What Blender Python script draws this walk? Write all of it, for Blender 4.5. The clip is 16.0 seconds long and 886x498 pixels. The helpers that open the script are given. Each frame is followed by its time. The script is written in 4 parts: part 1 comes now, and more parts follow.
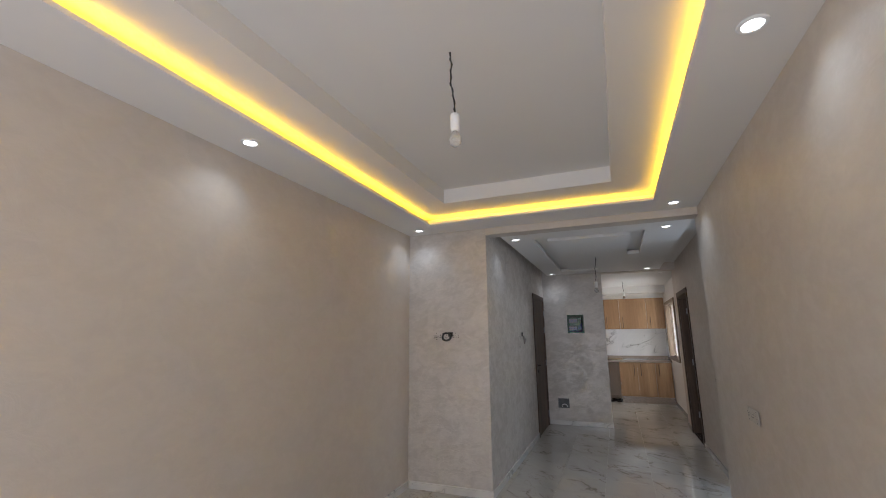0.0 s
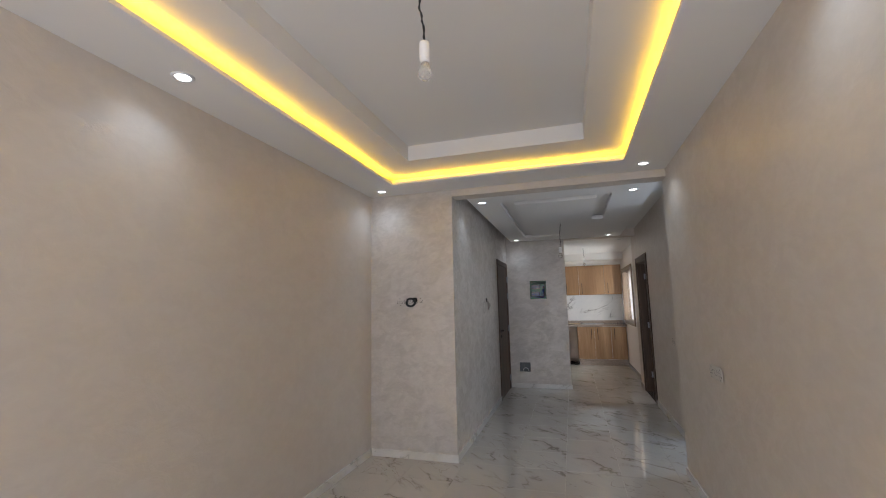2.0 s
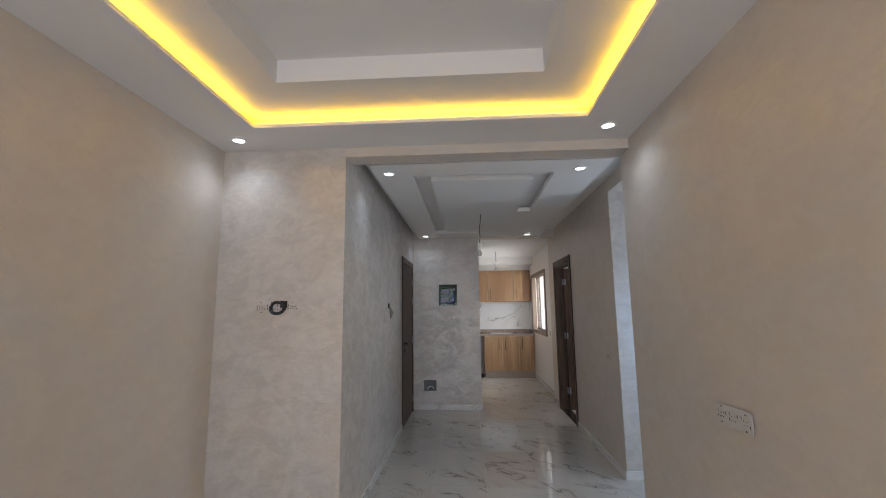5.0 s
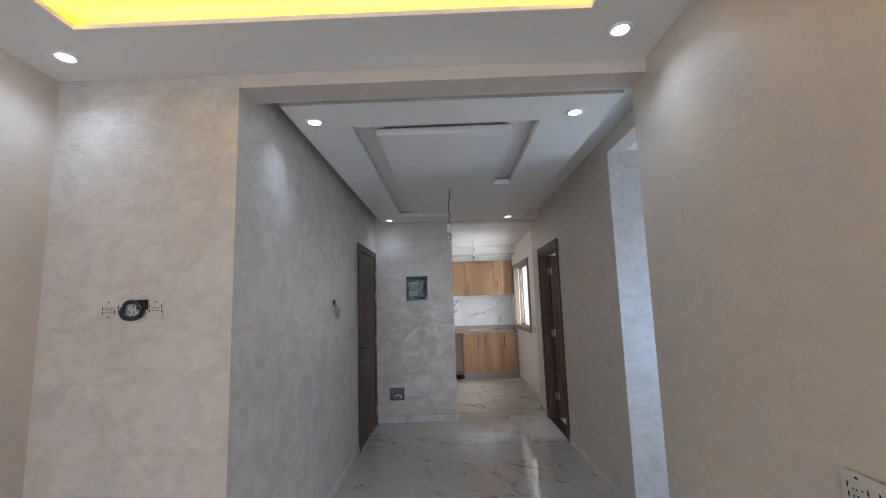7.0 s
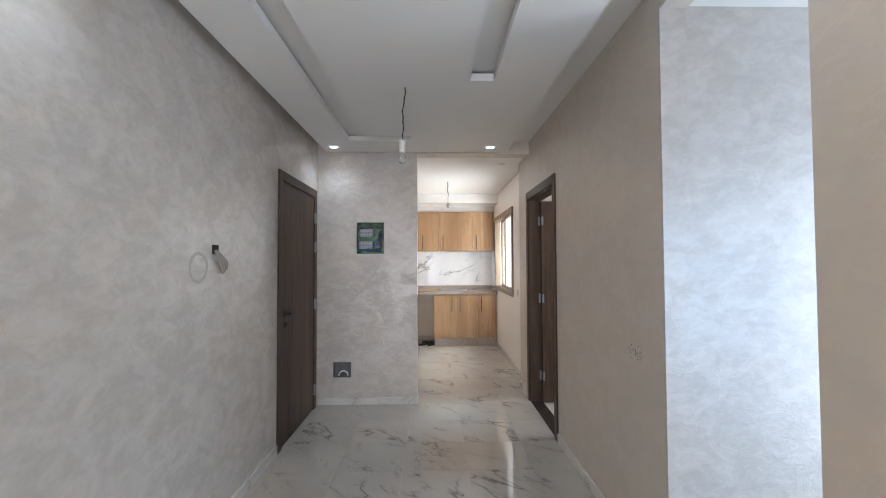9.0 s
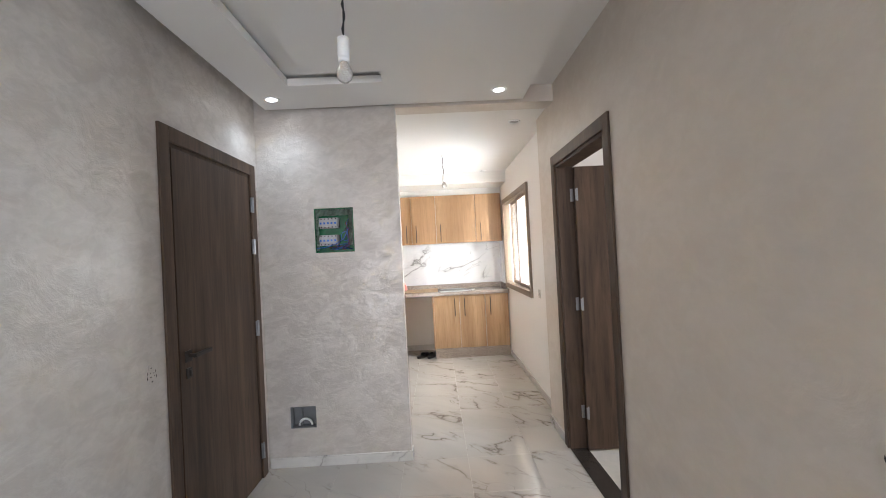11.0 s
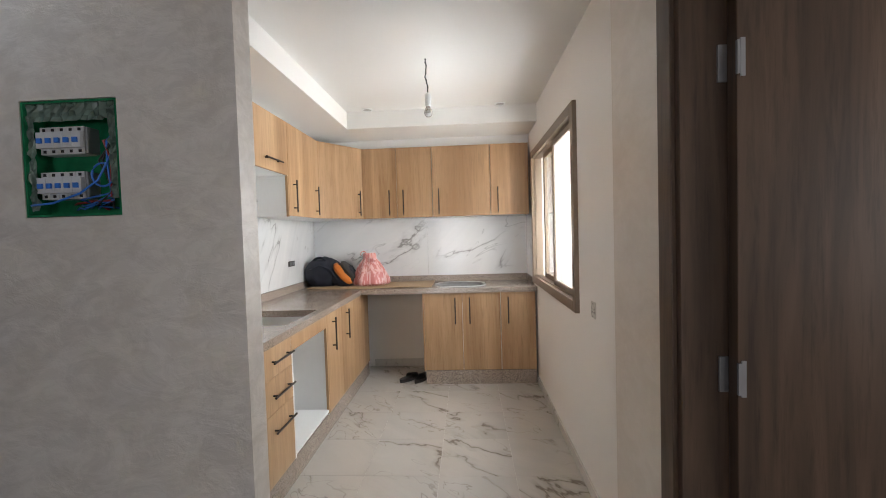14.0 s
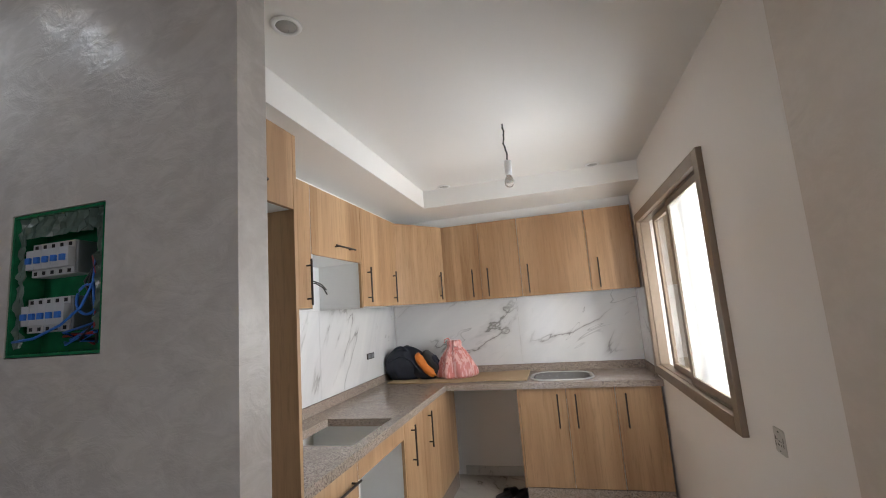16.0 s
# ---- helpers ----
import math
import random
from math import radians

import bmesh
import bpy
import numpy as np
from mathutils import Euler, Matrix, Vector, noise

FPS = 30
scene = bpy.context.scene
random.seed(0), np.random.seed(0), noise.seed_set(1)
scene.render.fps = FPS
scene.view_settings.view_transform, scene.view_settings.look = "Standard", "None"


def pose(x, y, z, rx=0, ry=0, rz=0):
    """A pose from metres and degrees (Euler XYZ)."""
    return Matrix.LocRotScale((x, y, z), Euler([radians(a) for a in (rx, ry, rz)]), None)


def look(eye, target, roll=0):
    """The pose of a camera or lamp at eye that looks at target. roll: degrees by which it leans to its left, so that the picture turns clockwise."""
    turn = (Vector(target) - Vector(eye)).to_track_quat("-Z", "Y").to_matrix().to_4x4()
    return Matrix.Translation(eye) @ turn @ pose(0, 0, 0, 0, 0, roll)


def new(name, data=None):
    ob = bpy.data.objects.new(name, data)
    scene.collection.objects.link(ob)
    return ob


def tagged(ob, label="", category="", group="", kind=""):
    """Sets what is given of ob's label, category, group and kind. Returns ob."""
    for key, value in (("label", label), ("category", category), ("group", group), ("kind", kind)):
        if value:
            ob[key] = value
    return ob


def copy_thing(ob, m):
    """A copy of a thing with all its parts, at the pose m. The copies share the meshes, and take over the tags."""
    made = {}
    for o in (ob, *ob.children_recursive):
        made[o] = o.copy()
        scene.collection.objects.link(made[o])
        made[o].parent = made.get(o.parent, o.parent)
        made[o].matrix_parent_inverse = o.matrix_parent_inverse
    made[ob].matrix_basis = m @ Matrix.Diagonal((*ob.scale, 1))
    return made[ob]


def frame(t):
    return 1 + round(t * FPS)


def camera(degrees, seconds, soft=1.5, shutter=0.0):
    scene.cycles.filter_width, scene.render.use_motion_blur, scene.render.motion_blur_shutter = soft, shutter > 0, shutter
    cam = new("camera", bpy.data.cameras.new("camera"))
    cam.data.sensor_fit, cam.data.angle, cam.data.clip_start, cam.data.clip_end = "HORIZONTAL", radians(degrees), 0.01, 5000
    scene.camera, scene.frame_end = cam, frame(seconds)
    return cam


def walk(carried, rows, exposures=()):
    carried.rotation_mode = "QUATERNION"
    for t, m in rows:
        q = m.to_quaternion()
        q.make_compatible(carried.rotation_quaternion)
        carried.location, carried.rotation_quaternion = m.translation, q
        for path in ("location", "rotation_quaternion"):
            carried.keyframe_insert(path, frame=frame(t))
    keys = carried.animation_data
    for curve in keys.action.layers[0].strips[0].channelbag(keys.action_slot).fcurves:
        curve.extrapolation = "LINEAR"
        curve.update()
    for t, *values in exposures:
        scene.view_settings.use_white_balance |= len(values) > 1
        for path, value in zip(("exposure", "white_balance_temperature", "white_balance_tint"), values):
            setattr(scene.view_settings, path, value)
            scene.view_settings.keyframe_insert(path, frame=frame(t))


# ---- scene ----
cam = camera(92.7, 16.0, soft=1.0)
PATH = [
    (0, (0.063, 0.058, 1.494), (-0.668, 1.876, 1.895), -0.5),
    (0.5, (0.035, 0.049, 1.491), (-0.705, 1.869, 1.866), -0.0),
    (1, (0.008, 0.043, 1.476), (-0.682, 1.889, 1.82), 0.1),
    (1.5, (-0.026, 0.068, 1.458), (-0.628, 1.956, 1.728), 0.2),
    (2, (-0.036, 0.24, 1.456), (-0.606, 2.14, 1.715), -1.2),
    (2.5, (-0.059, 0.43, 1.445), (-0.605, 2.341, 1.668), -1.8),
    (3, (-0.198, 0.61, 1.461), (-0.598, 2.558, 1.675), -1.5),
    (5.3, (-0.301, 1.574, 1.459), (-0.363, 3.553, 1.744), -2.1),
    (5.5, (-0.255, 1.679, 1.473), (-0.323, 3.658, 1.756), -3.9),
    (6, (-0.188, 1.862, 1.473), (-0.297, 3.841, 1.739), -3.6),
    (6.5, (-0.188, 2.071, 1.478), (-0.28, 4.051, 1.747), -1.6),
    (7, (-0.147, 2.328, 1.468), (-0.18, 4.311, 1.723), -1.8),
    (7.5, (-0.067, 2.657, 1.446), (-0.173, 4.65, 1.568), -3.3),
    (8, (-0.084, 2.94, 1.419), (-0.155, 4.937, 1.507), 0.7),
    (8.2, (-0.063, 3.068, 1.417), (-0.013, 5.066, 1.494), -0.1),
    (10.3, (0.129, 4.343, 1.465), (0.078, 6.342, 1.518), -2.9),
    (10.5, (0.106, 4.475, 1.457), (0.044, 6.473, 1.515), -4.5),
    (11, (0.124, 4.818, 1.467), (0.159, 6.818, 1.486), -2.9),
    (11.5, (0.177, 5.145, 1.463), (0.297, 7.141, 1.402), -2.9),
    (12, (0.278, 5.503, 1.463), (0.331, 7.498, 1.341), -3.8),
    (12.5, (0.312, 5.849, 1.463), (0.44, 7.843, 1.366), -3.2),
    (13, (0.402, 6.177, 1.447), (0.393, 8.176, 1.383), -4.2),
    (13.5, (0.45, 6.474, 1.425), (0.284, 8.466, 1.368), -1.9),
    (14, (0.482, 6.755, 1.434), (0.367, 8.75, 1.361), -1.7),
    (14.5, (0.501, 7.032, 1.434), (0.056, 8.982, 1.407), -2.7),
    (15, (0.501, 7.194, 1.467), (-0.109, 9.098, 1.522), -5.9),
    (15.5, (0.489, 7.195, 1.544), (-0.012, 9.114, 1.8), -6.3),
    (16, (0.451, 7.2, 1.548), (-0.053, 9.115, 1.828), -4.3),
]
walk(cam, [(t, look(eye, target, roll)) for t, eye, target, roll in PATH],
     exposures=[(0, -0.97, 6450, 12), (1.5, -0.88, 6450, 12), (3.0, -0.76, 6450, 12), (5.5, -0.7, 6350, 12), (6.5, -0.66, 6350, 12), (7, -0.45, 6050, 11), (7.5, -0.12, 6250, 11), (8.2, 0.02, 6350, 11), (10.5, 0.64, 6500, 11), (12.5, 0.64, 6400, 10), (13.5, 0.3, 6400, 11), (14.0, -0.15, 6600, 11), (14.5, -0.1, 6450, 11), (15.0, -0.28, 6500, 11), (16, -0.52, 6550, 12)])

# ---------------------------------------------------------------- light
world = bpy.data.worlds.new("world")
scene.world = world
world.use_nodes = True
wn = world.node_tree.nodes
sky = wn.new("ShaderNodeTexSky")
sky.sky_type = "NISHITA"
sky.sun_disc = False
sky.sun_elevation, sky.sun_rotation = radians(50), radians(200)
wn["Background"].inputs["Strength"].default_value = 0.12
world.node_tree.links.new(sky.outputs[0], wn["Background"].inputs["Color"])


def area_lamp(name, place, target, sx, sy, watts, colour):
    d = bpy.data.lights.new(name, "AREA")
    d.shape, d.size, d.size_y, d.energy, d.color = "RECTANGLE", sx, sy, watts, colour
    ob = new(name, d)
    ob.matrix_world = look(place, target)
    return ob


sun = bpy.data.lights.new("sun", "SUN")
sun.energy, sun.angle, sun.color = 3.0, radians(0.5), (1.0, 0.95, 0.87)
new("sun", sun).matrix_world = look((-3.4, -9.4, 12), (0, 0, 0))

DAY = (0.84, 0.885, 1.0)
# daylight that enters through the openings; balcony, passage and side-room ones are assumed, unseen
area_lamp("balcony_daylight", (-0.6, -1.68, 1.2), (-0.6, 4.0, 1.2), 2.0, 2.1, 98, DAY)
area_lamp("kitchen_daylight", (1.40, 9.62, 1.55), (0.0, 9.62, 1.3), 0.66, 1.08, 38, (0.87, 0.94, 1.0))
area_lamp("kitchen_daylight", (1.40, 10.36, 1.55), (0.0, 10.36, 1.45), 0.20, 1.08, 11, (1.0, 0.95, 0.86))
# two added fills: one tints the passage's north wall blue, one lifts the hall
area_lamp("passage_daylight_fill", (1.72, 4.30, 1.25), (1.60, 5.36, 1.1), 0.72, 1.15, 7, (0.28, 0.58, 1.0))
area_lamp("passage_daylight_fill", (2.64, 4.87, 1.15), (0.0, 4.87, 1.15), 0.72, 1.9, 26, (0.66, 0.81, 1.0))
area_lamp("bedroom_daylight", (3.26, 6.95, 1.5), (1.0, 6.95, 1.4), 0.90, 1.15, 22, (0.95, 0.96, 1.0))

# downlights
SPOTS_ON = [(-1.80, 4.02, 2.59), (0.60, 3.99, 2.59), (-1.80, 1.74, 2.59), (0.61, 1.72, 2.59), (-1.80, -0.55, 2.59), (0.61, -0.55, 2.59),
            (-0.91, 4.66, 2.54), (0.60, 4.66, 2.54), (-0.91, 7.62, 2.54), (0.60, 7.62, 2.54)]
SPOTS_OFF = [(-0.35, 8.36, 2.55), (0.84, 8.37, 2.55), (-0.37, 10.5, 2.55), (0.80, 10.5, 2.55)]
for x, y, z in SPOTS_ON:
    d = bpy.data.lights.new("downlight_beam", "SPOT")
    d.energy, d.spot_size, d.spot_blend, d.shadow_soft_size, d.color = 12 if y < 4.3 else 12 if y < 6 else 9, radians(130), 0.9, 0.035, (0.70, 0.84, 1.0)
    new("downlight_beam", d).location = (x, y, z - 0.012)

# yellow strip in the ceiling cove: inner lip x -1.61..0.437, y -1.2..3.85
LIP = (-1.61, 0.437, -1.20, 3.85)
YEL = (1.0, 0.58, 0.02)
lx, ly = (LIP[0] + LIP[1]) / 2, (LIP[2] + LIP[3]) / 2
for p, sx, sy in (((LIP[0] - 0.03, ly, 2.622), 0.02, LIP[3] - LIP[2]), ((LIP[1] + 0.03, ly, 2.622), 0.02, LIP[3] - LIP[2]),
                  ((lx, LIP[3] + 0.03, 2.622), LIP[1] - LIP[0], 0.02), ((lx, LIP[2] - 0.03, 2.622), LIP[1] - LIP[0], 0.02)):
    d = bpy.data.lights.new("cove_strip_light", "AREA")
    d.shape, d.size, d.size_y, d.energy, d.color = "RECTANGLE", sx, sy, 2.9 * max(sx, sy), YEL
    new("cove_strip_light", d).matrix_world = pose(*p, 180, 0, 0)


# ---------------------------------------------------------------- materials
class Mat:
    def __init__(self, name, rough=0.5, metal=0.0, spec=0.5):
        self.m = bpy.data.materials.new(name)
        self.m.use_nodes = True
        self.t = self.m.node_tree
        self.b = self.t.nodes["Principled BSDF"]
        self.b.inputs["Roughness"].default_value = rough
        self.b.inputs["Metallic"].default_value = metal
        self.b.inputs["Specular IOR Level"].default_value = spec

    def n(self, kind, **ins):
        node = self.t.nodes.new(kind)
        for k, v in ins.items():
            self.put(v, node.inputs[k.replace("_", " ")])
        return node

    def put(self, v, sock):
        if isinstance(v, bpy.types.NodeSocket):
            self.t.links.new(v, sock)
        else:
            sock.default_value = v

    def coords(self, scale=(1, 1, 1), rot=(0, 0, 0), world=True, shuffle=0.0):
        if world:
            src = self.n("ShaderNodeNewGeometry").outputs["Position"]
        else:
            src = self.n("ShaderNodeTexCoord").outputs["Object"]
        if shuffle:
            rnd = self.n("ShaderNodeObjectInfo").outputs["Random"]
            mul = self.n("ShaderNodeVectorMath")
            mul.operation = "SCALE"
            mul.inputs[0].default_value = (shuffle, shuffle * 1.7, shuffle * 0.6)
            self.put(rnd, mul.inputs["Scale"])
            add = self.n("ShaderNodeVectorMath")
            self.put(src, add.inputs[0])
            self.put(mul.outputs[0], add.inputs[1])
            src = add.outputs[0]
        mp = self.n("ShaderNodeMapping")
        self.put(src, mp.inputs["Vector"])
        mp.inputs["Rotation"].default_value = rot
        st = self.n("ShaderNodeMapping")
        self.put(mp.outputs[0], st.inputs["Vector"])
        st.inputs["Scale"].default_value = scale
        return st.outputs[0]

    def noise(self, vec, scale, detail=4.0, rough=0.55, distort=0.0):
        nd = self.n("ShaderNodeTexNoise", Vector=vec, Scale=scale, Detail=detail, Roughness=rough, Distortion=distort)
        return nd.outputs["Fac"]

    def ramp(self, fac, stops):
        nd = self.n("ShaderNodeValToRGB", Fac=fac)
        els = nd.color_ramp.elements
        while len(els) < len(stops):
            els.new(0.5)
        for e, (p, c) in zip(els, stops):
            e.position = p
            e.color = (*c, 1) if isinstance(c, tuple) else (c, c, c, 1)
        return nd.outputs["Color"]

    def mix(self, fac, a, b, mode="MIX"):
        nd = self.n("ShaderNodeMix")
        nd.data_type, nd.blend_type = "RGBA", mode
        self.put(fac, nd.inputs[0])
        self.put((*a, 1) if isinstance(a, tuple) else a, nd.inputs[6])
        self.put((*b, 1) if isinstance(b, tuple) else b, nd.inputs[7])
        return nd.outputs[2]

    def math(self, op, a, b=0.0):
        nd = self.n("ShaderNodeMath")
        nd.operation = op
        self.put(a, nd.inputs[0])
        self.put(b, nd.inputs[1])
        return nd.outputs[0]

    def bump(self, height, strength=0.2, dist=0.01):
        nd = self.n("ShaderNodeBump", Height=height, Strength=strength, Distance=dist)
        self.put(nd.outputs[0], self.b.inputs["Normal"])

    def colour(self, c):
        self.put((*c, 1) if isinstance(c, tuple) else c, self.b.inputs["Base Color"])
        return self

    def gloss(self, r):
        self.put(r, self.b.inputs["Roughness"])


def plain(name, c, rough=0.5, metal=0.0, vary=0.12, scale=30.0, bump=0.05):
    m = Mat(name, rough, metal)
    f = m.noise(m.coords(world=False), scale, 5)
    m.colour(m.mix(f, tuple(v * (1 - vary) for v in c), tuple(min(1, v * (1 + vary)) for v in c)))
    m.gloss(m.math("MULTIPLY_ADD", f, 0.2))
    m.t.nodes[-1].inputs[2].default_value = max(0.02, rough - 0.1)
    if bump:
        m.bump(f, bump, 0.002)
    return m.m


def pearl(name, a, b, swirl):
    """Trowelled pearl plaster: overlapping flakes, glossier than the ground between them."""
    m = Mat(name, 0.42, 0.10, 0.65)
    v = m.coords()
    big = m.noise(v, 1.3, 4, 0.6, 0.4)
    broad = m.noise(m.coords((1.0, 1.0, 1.5), (0.15, 0.1, 0.0)), 5.5, 6, 0.62, 0.7)
    small = m.noise(m.coords((1.0, 1.0, 1.9), (-0.2, 0.25, 0.0)), 13, 5, 0.62, 0.9)
    fine = m.noise(v, 75, 3, 0.6, 0.5)
    flake = m.ramp(broad, [(0.42, 0.0), (0.58, 1.0)])
    chip = m.ramp(small, [(0.44, 0.0), (0.60, 1.0)])
    pat = m.math("ADD", m.math("MULTIPLY", flake, 0.65), m.math("MULTIPLY", chip, 0.35))
    f = m.math("ADD", m.math("MULTIPLY", pat, 0.20 + 0.35 * swirl), m.math("ADD", m.math("MULTIPLY", big, 0.35), m.math("MULTIPLY", small, 0.2)))
    m.colour(m.mix(f, a, b))
    m.gloss(m.math("MULTIPLY_ADD", pat, -0.12 - 0.10 * swirl))
    m.t.nodes[-1].inputs[2].default_value = 0.54 - 0.04 * swirl
    h = m.math("ADD", m.math("ADD", m.math("MULTIPLY", flake, 0.7), m.math("MULTIPLY", chip, 0.30 * swirl)), m.math("ADD", m.math("MULTIPLY", small, 0.3 * swirl), m.math("MULTIPLY", fine, 0.03)))
    m.bump(h, 0.09 + 0.08 * swirl, 0.008)
    return m.m


def paint(name, c, rough=0.6):
    m = Mat(name, rough)
    v = m.coords()
    f = m.noise(v, 0.9, 3)
    g = m.noise(v, 70, 3)
    m.colour(m.mix(f, tuple(x * 0.95 for x in c), c))
    m.bump(g, 0.05, 0.002)
    return m.m


def marble(name, base, shade, vein, rough, scale, tile, stretch, rot, thin=0.012, density=0.5):
    m = Mat(name, rough)
    v = m.coords(stretch, rot, world=not tile, shuffle=9.0 if tile else 0.0)
    n1 = m.noise(v, scale, 5, 0.5, 0.35)
    d1 = m.math("ABSOLUTE", m.math("SUBTRACT", n1, 0.5))
    l1 = m.ramp(d1, [(0.0, 1.0), (thin, 0.22), (thin * 4, 0.0)])
    n2 = m.noise(v, scale * 1.9, 3, 0.5, 0.5)
    d2 = m.math("ABSOLUTE", m.math("SUBTRACT", n2, 0.42))
    l2 = m.math("MULTIPLY", m.ramp(d2, [(0.0, 1.0), (thin * 0.7, 0.0)]), 0.55)
    g1 = m.ramp(m.noise(v, scale * 1.3, 2), [(1 - density, 0.0), (1.18 - density, 1.0)])
    g2 = m.ramp(m.noise(v, scale * 0.8, 3, 0.5, 0.3), [(1.02 - density, 0.0), (1.16 - density, 1.0)])
    lines = m.math("MINIMUM", m.math("ADD", m.math("MULTIPLY", l1, g1), m.math("MULTIPLY", l2, g2)), 0.9)
    cloud = m.noise(v, scale * 0.9, 4, 0.6, 0.8)
    col = m.mix(m.ramp(cloud, [(0.35, 0.0), (0.7, 1.0)]), base, shade)
    m.colour(m.mix(lines, col, vein))
    return m.m


def wood(name, light, dark, rough, pores, axis="z", bands=1.0, boards=0.0):
    m = Mat(name, rough)
    s = {"z": (1, 1, 0.07), "y": (1, 0.07, 1), "x": (0.07, 1, 1)}[axis]
    v = m.coords(s, shuffle=3.0)
    a = m.noise(v, 9 * bands, 4, 0.6, 0.7)
    b = m.noise(v, 60, 4, 0.7, 0.2)
    c = m.noise(v, 2.6, 2, 0.5)
    f = m.math("ADD", m.math("MULTIPLY", a, 0.6), m.math("MULTIPLY", c, 0.4))
    col = m.mix(m.ramp(f, [(0.32, 0.0), (0.66, 1.0)]), dark, light)
    if boards:
        xyz = m.n("ShaderNodeSeparateXYZ", Vector=v)
        strip = m.math("FLOOR", m.math("MULTIPLY", m.math("ADD", xyz.outputs[0], xyz.outputs[1]), 8.5))
        tone = m.n("ShaderNodeTexWhiteNoise")
        tone.noise_dimensions = "1D"
        m.put(strip, tone.inputs["W"])
        col = m.mix(m.math("MULTIPLY", tone.outputs["Value"], boards), col, dark)
    col = m.mix(m.math("MULTIPLY", m.ramp(b, [(0.5, 0.0), (0.75, 1.0)]), pores), col, tuple(x * 0.45 for x in dark))
    m.colour(col)
    m.b.inputs["Specular IOR Level"].default_value = 0.3
    m.bump(b, 0.12, 0.002)
    return m.m


def granite(name):
    m = Mat(name, 0.16)
    v = m.coords()
    vo = m.n("ShaderNodeTexVoronoi", Vector=v, Scale=170.0)
    sep = m.n("ShaderNodeSeparateColor", Color=vo.outputs["Color"])
    c = m.ramp(sep.outputs[0], [(0.0, (0.07, 0.06, 0.055)), (0.28, (0.30, 0.24, 0.20)), (0.55, (0.42, 0.34, 0.28)), (0.85, (0.56, 0.48, 0.42))])
    f = m.noise(v, 7, 3)
    m.colour(m.mix(m.math("MULTIPLY", f, 1.05), c, (0.29, 0.228, 0.19)))
    return m.m


def glow(name, c, strength):
    m = Mat(name)
    m.b.inputs["Emission Color"].default_value = (*c, 1)
    m.b.inputs["Emission Strength"].default_value = strength
    return m.colour(c).m


PLASTER = pearl("beige_pearl_plaster", (0.60, 0.535, 0.470), (0.685, 0.619, 0.552), 0.3)
SWIRL = pearl("silver_pearl_plaster", (0.490, 0.444, 0.403), (0.665, 0.618, 0.572), 1.0)
WHITE = paint("white_ceiling_paint", (0.84, 0.82, 0.79))
KWALL = paint("kitchen_wall_paint", (0.86, 0.83, 0.795), 0.5)
FLOOR = marble("marble_floor_tile", (0.55, 0.515, 0.465), (0.49, 0.46, 0.42), (0.20, 0.17, 0.135), 0.04, 2.7, True, (0.42, 1.0, 1.0), (0, 0, 0.75), 0.010, 0.60)
SKIRT = marble("marble_skirting", (0.74, 0.71, 0.67), (0.62, 0.60, 0.57), (0.22, 0.2, 0.17), 0.12, 4.0, False, (0.6, 0.6, 1.0), (0.3, 0.5, 0.4), 0.012, 0.5)
SLAB = marble("white_marble_slab", (0.80, 0.795, 0.785), (0.68, 0.68, 0.685), (0.24, 0.23, 0.22), 0.07, 2.9, False, (0.28, 0.35, 1.2), (-1.0, 0.4, 0.0), 0.009, 0.54)
SLAB.node_tree.nodes["Principled BSDF"].inputs["Specular IOR Level"].default_value = 0.3
GROUT = plain("light_grout", (0.60, 0.565, 0.515), 0.8)
OAK = wood("light_oak_veneer", (0.56, 0.368, 0.212), (0.31, 0.172, 0.083), 0.42, 0.4, boards=0.45)
WALNUT = wood("dark_walnut_veneer", (0.125, 0.078, 0.052), (0.030, 0.019, 0.013), 0.48, 0.5, bands=1.6)
GRANITE = granite("pink_granite")
MELAMINE = plain("white_melamine", (0.80, 0.80, 0.79), 0.35, vary=0.02)
BLACK = plain("dark_bronze_metal", (0.028, 0.020, 0.017), 0.45, 0.2)
STEEL = plain("zinc_steel", (0.30, 0.31, 0.33), 0.34, 0.9)
BRONZE = plain("bronze_aluminium", (0.25, 0.19, 0.14), 0.4, 0.35)
PALE = plain("pale_grey_plastic", (0.50, 0.50, 0.50), 0.4)
TRIM = plain("white_plastic", (0.85, 0.85, 0.84), 0.35, vary=0.02)
CHALK = plain("raw_patch_plaster", (0.60, 0.575, 0.53), 0.9, vary=0.2, scale=60, bump=0.4)
# near-black colour stands in for the shade inside holes and open boxes
HOLE_SHADE = plain("hole_shade", (0.02, 0.018, 0.016), 0.9)
GREEN = plain("green_plastic_film", (0.012, 0.15, 0.062), 0.2, vary=0.7, scale=18, bump=0.6)
GREY = plain("grey_plastic", (0.20, 0.205, 0.21), 0.5)
BLUE = plain("blue_cable", (0.03, 0.16, 0.55), 0.35)
RED = plain("red_cable", (0.28, 0.02, 0.015), 0.4)
WIRE = plain("black_cable", (0.02, 0.02, 0.02), 0.4)
NAVY = plain("navy_nylon", (0.012, 0.016, 0.030), 0.55, vary=0.5, scale=12, bump=0.5)
ORANGE = plain("orange_nylon", (0.60, 0.17, 0.02), 0.5)
CARD = plain("brown_cardboard", (0.40, 0.275, 0.16), 0.8)
RUBBER = plain("black_rubber", (0.018, 0.016, 0.015), 0.5)
CERAMIC = plain("white_sink_enamel", (0.52, 0.51, 0.49), 0.15, vary=0.03)
SINKIN = plain("grey_sink_enamel", (0.26, 0.25, 0.245), 0.25, vary=0.05)
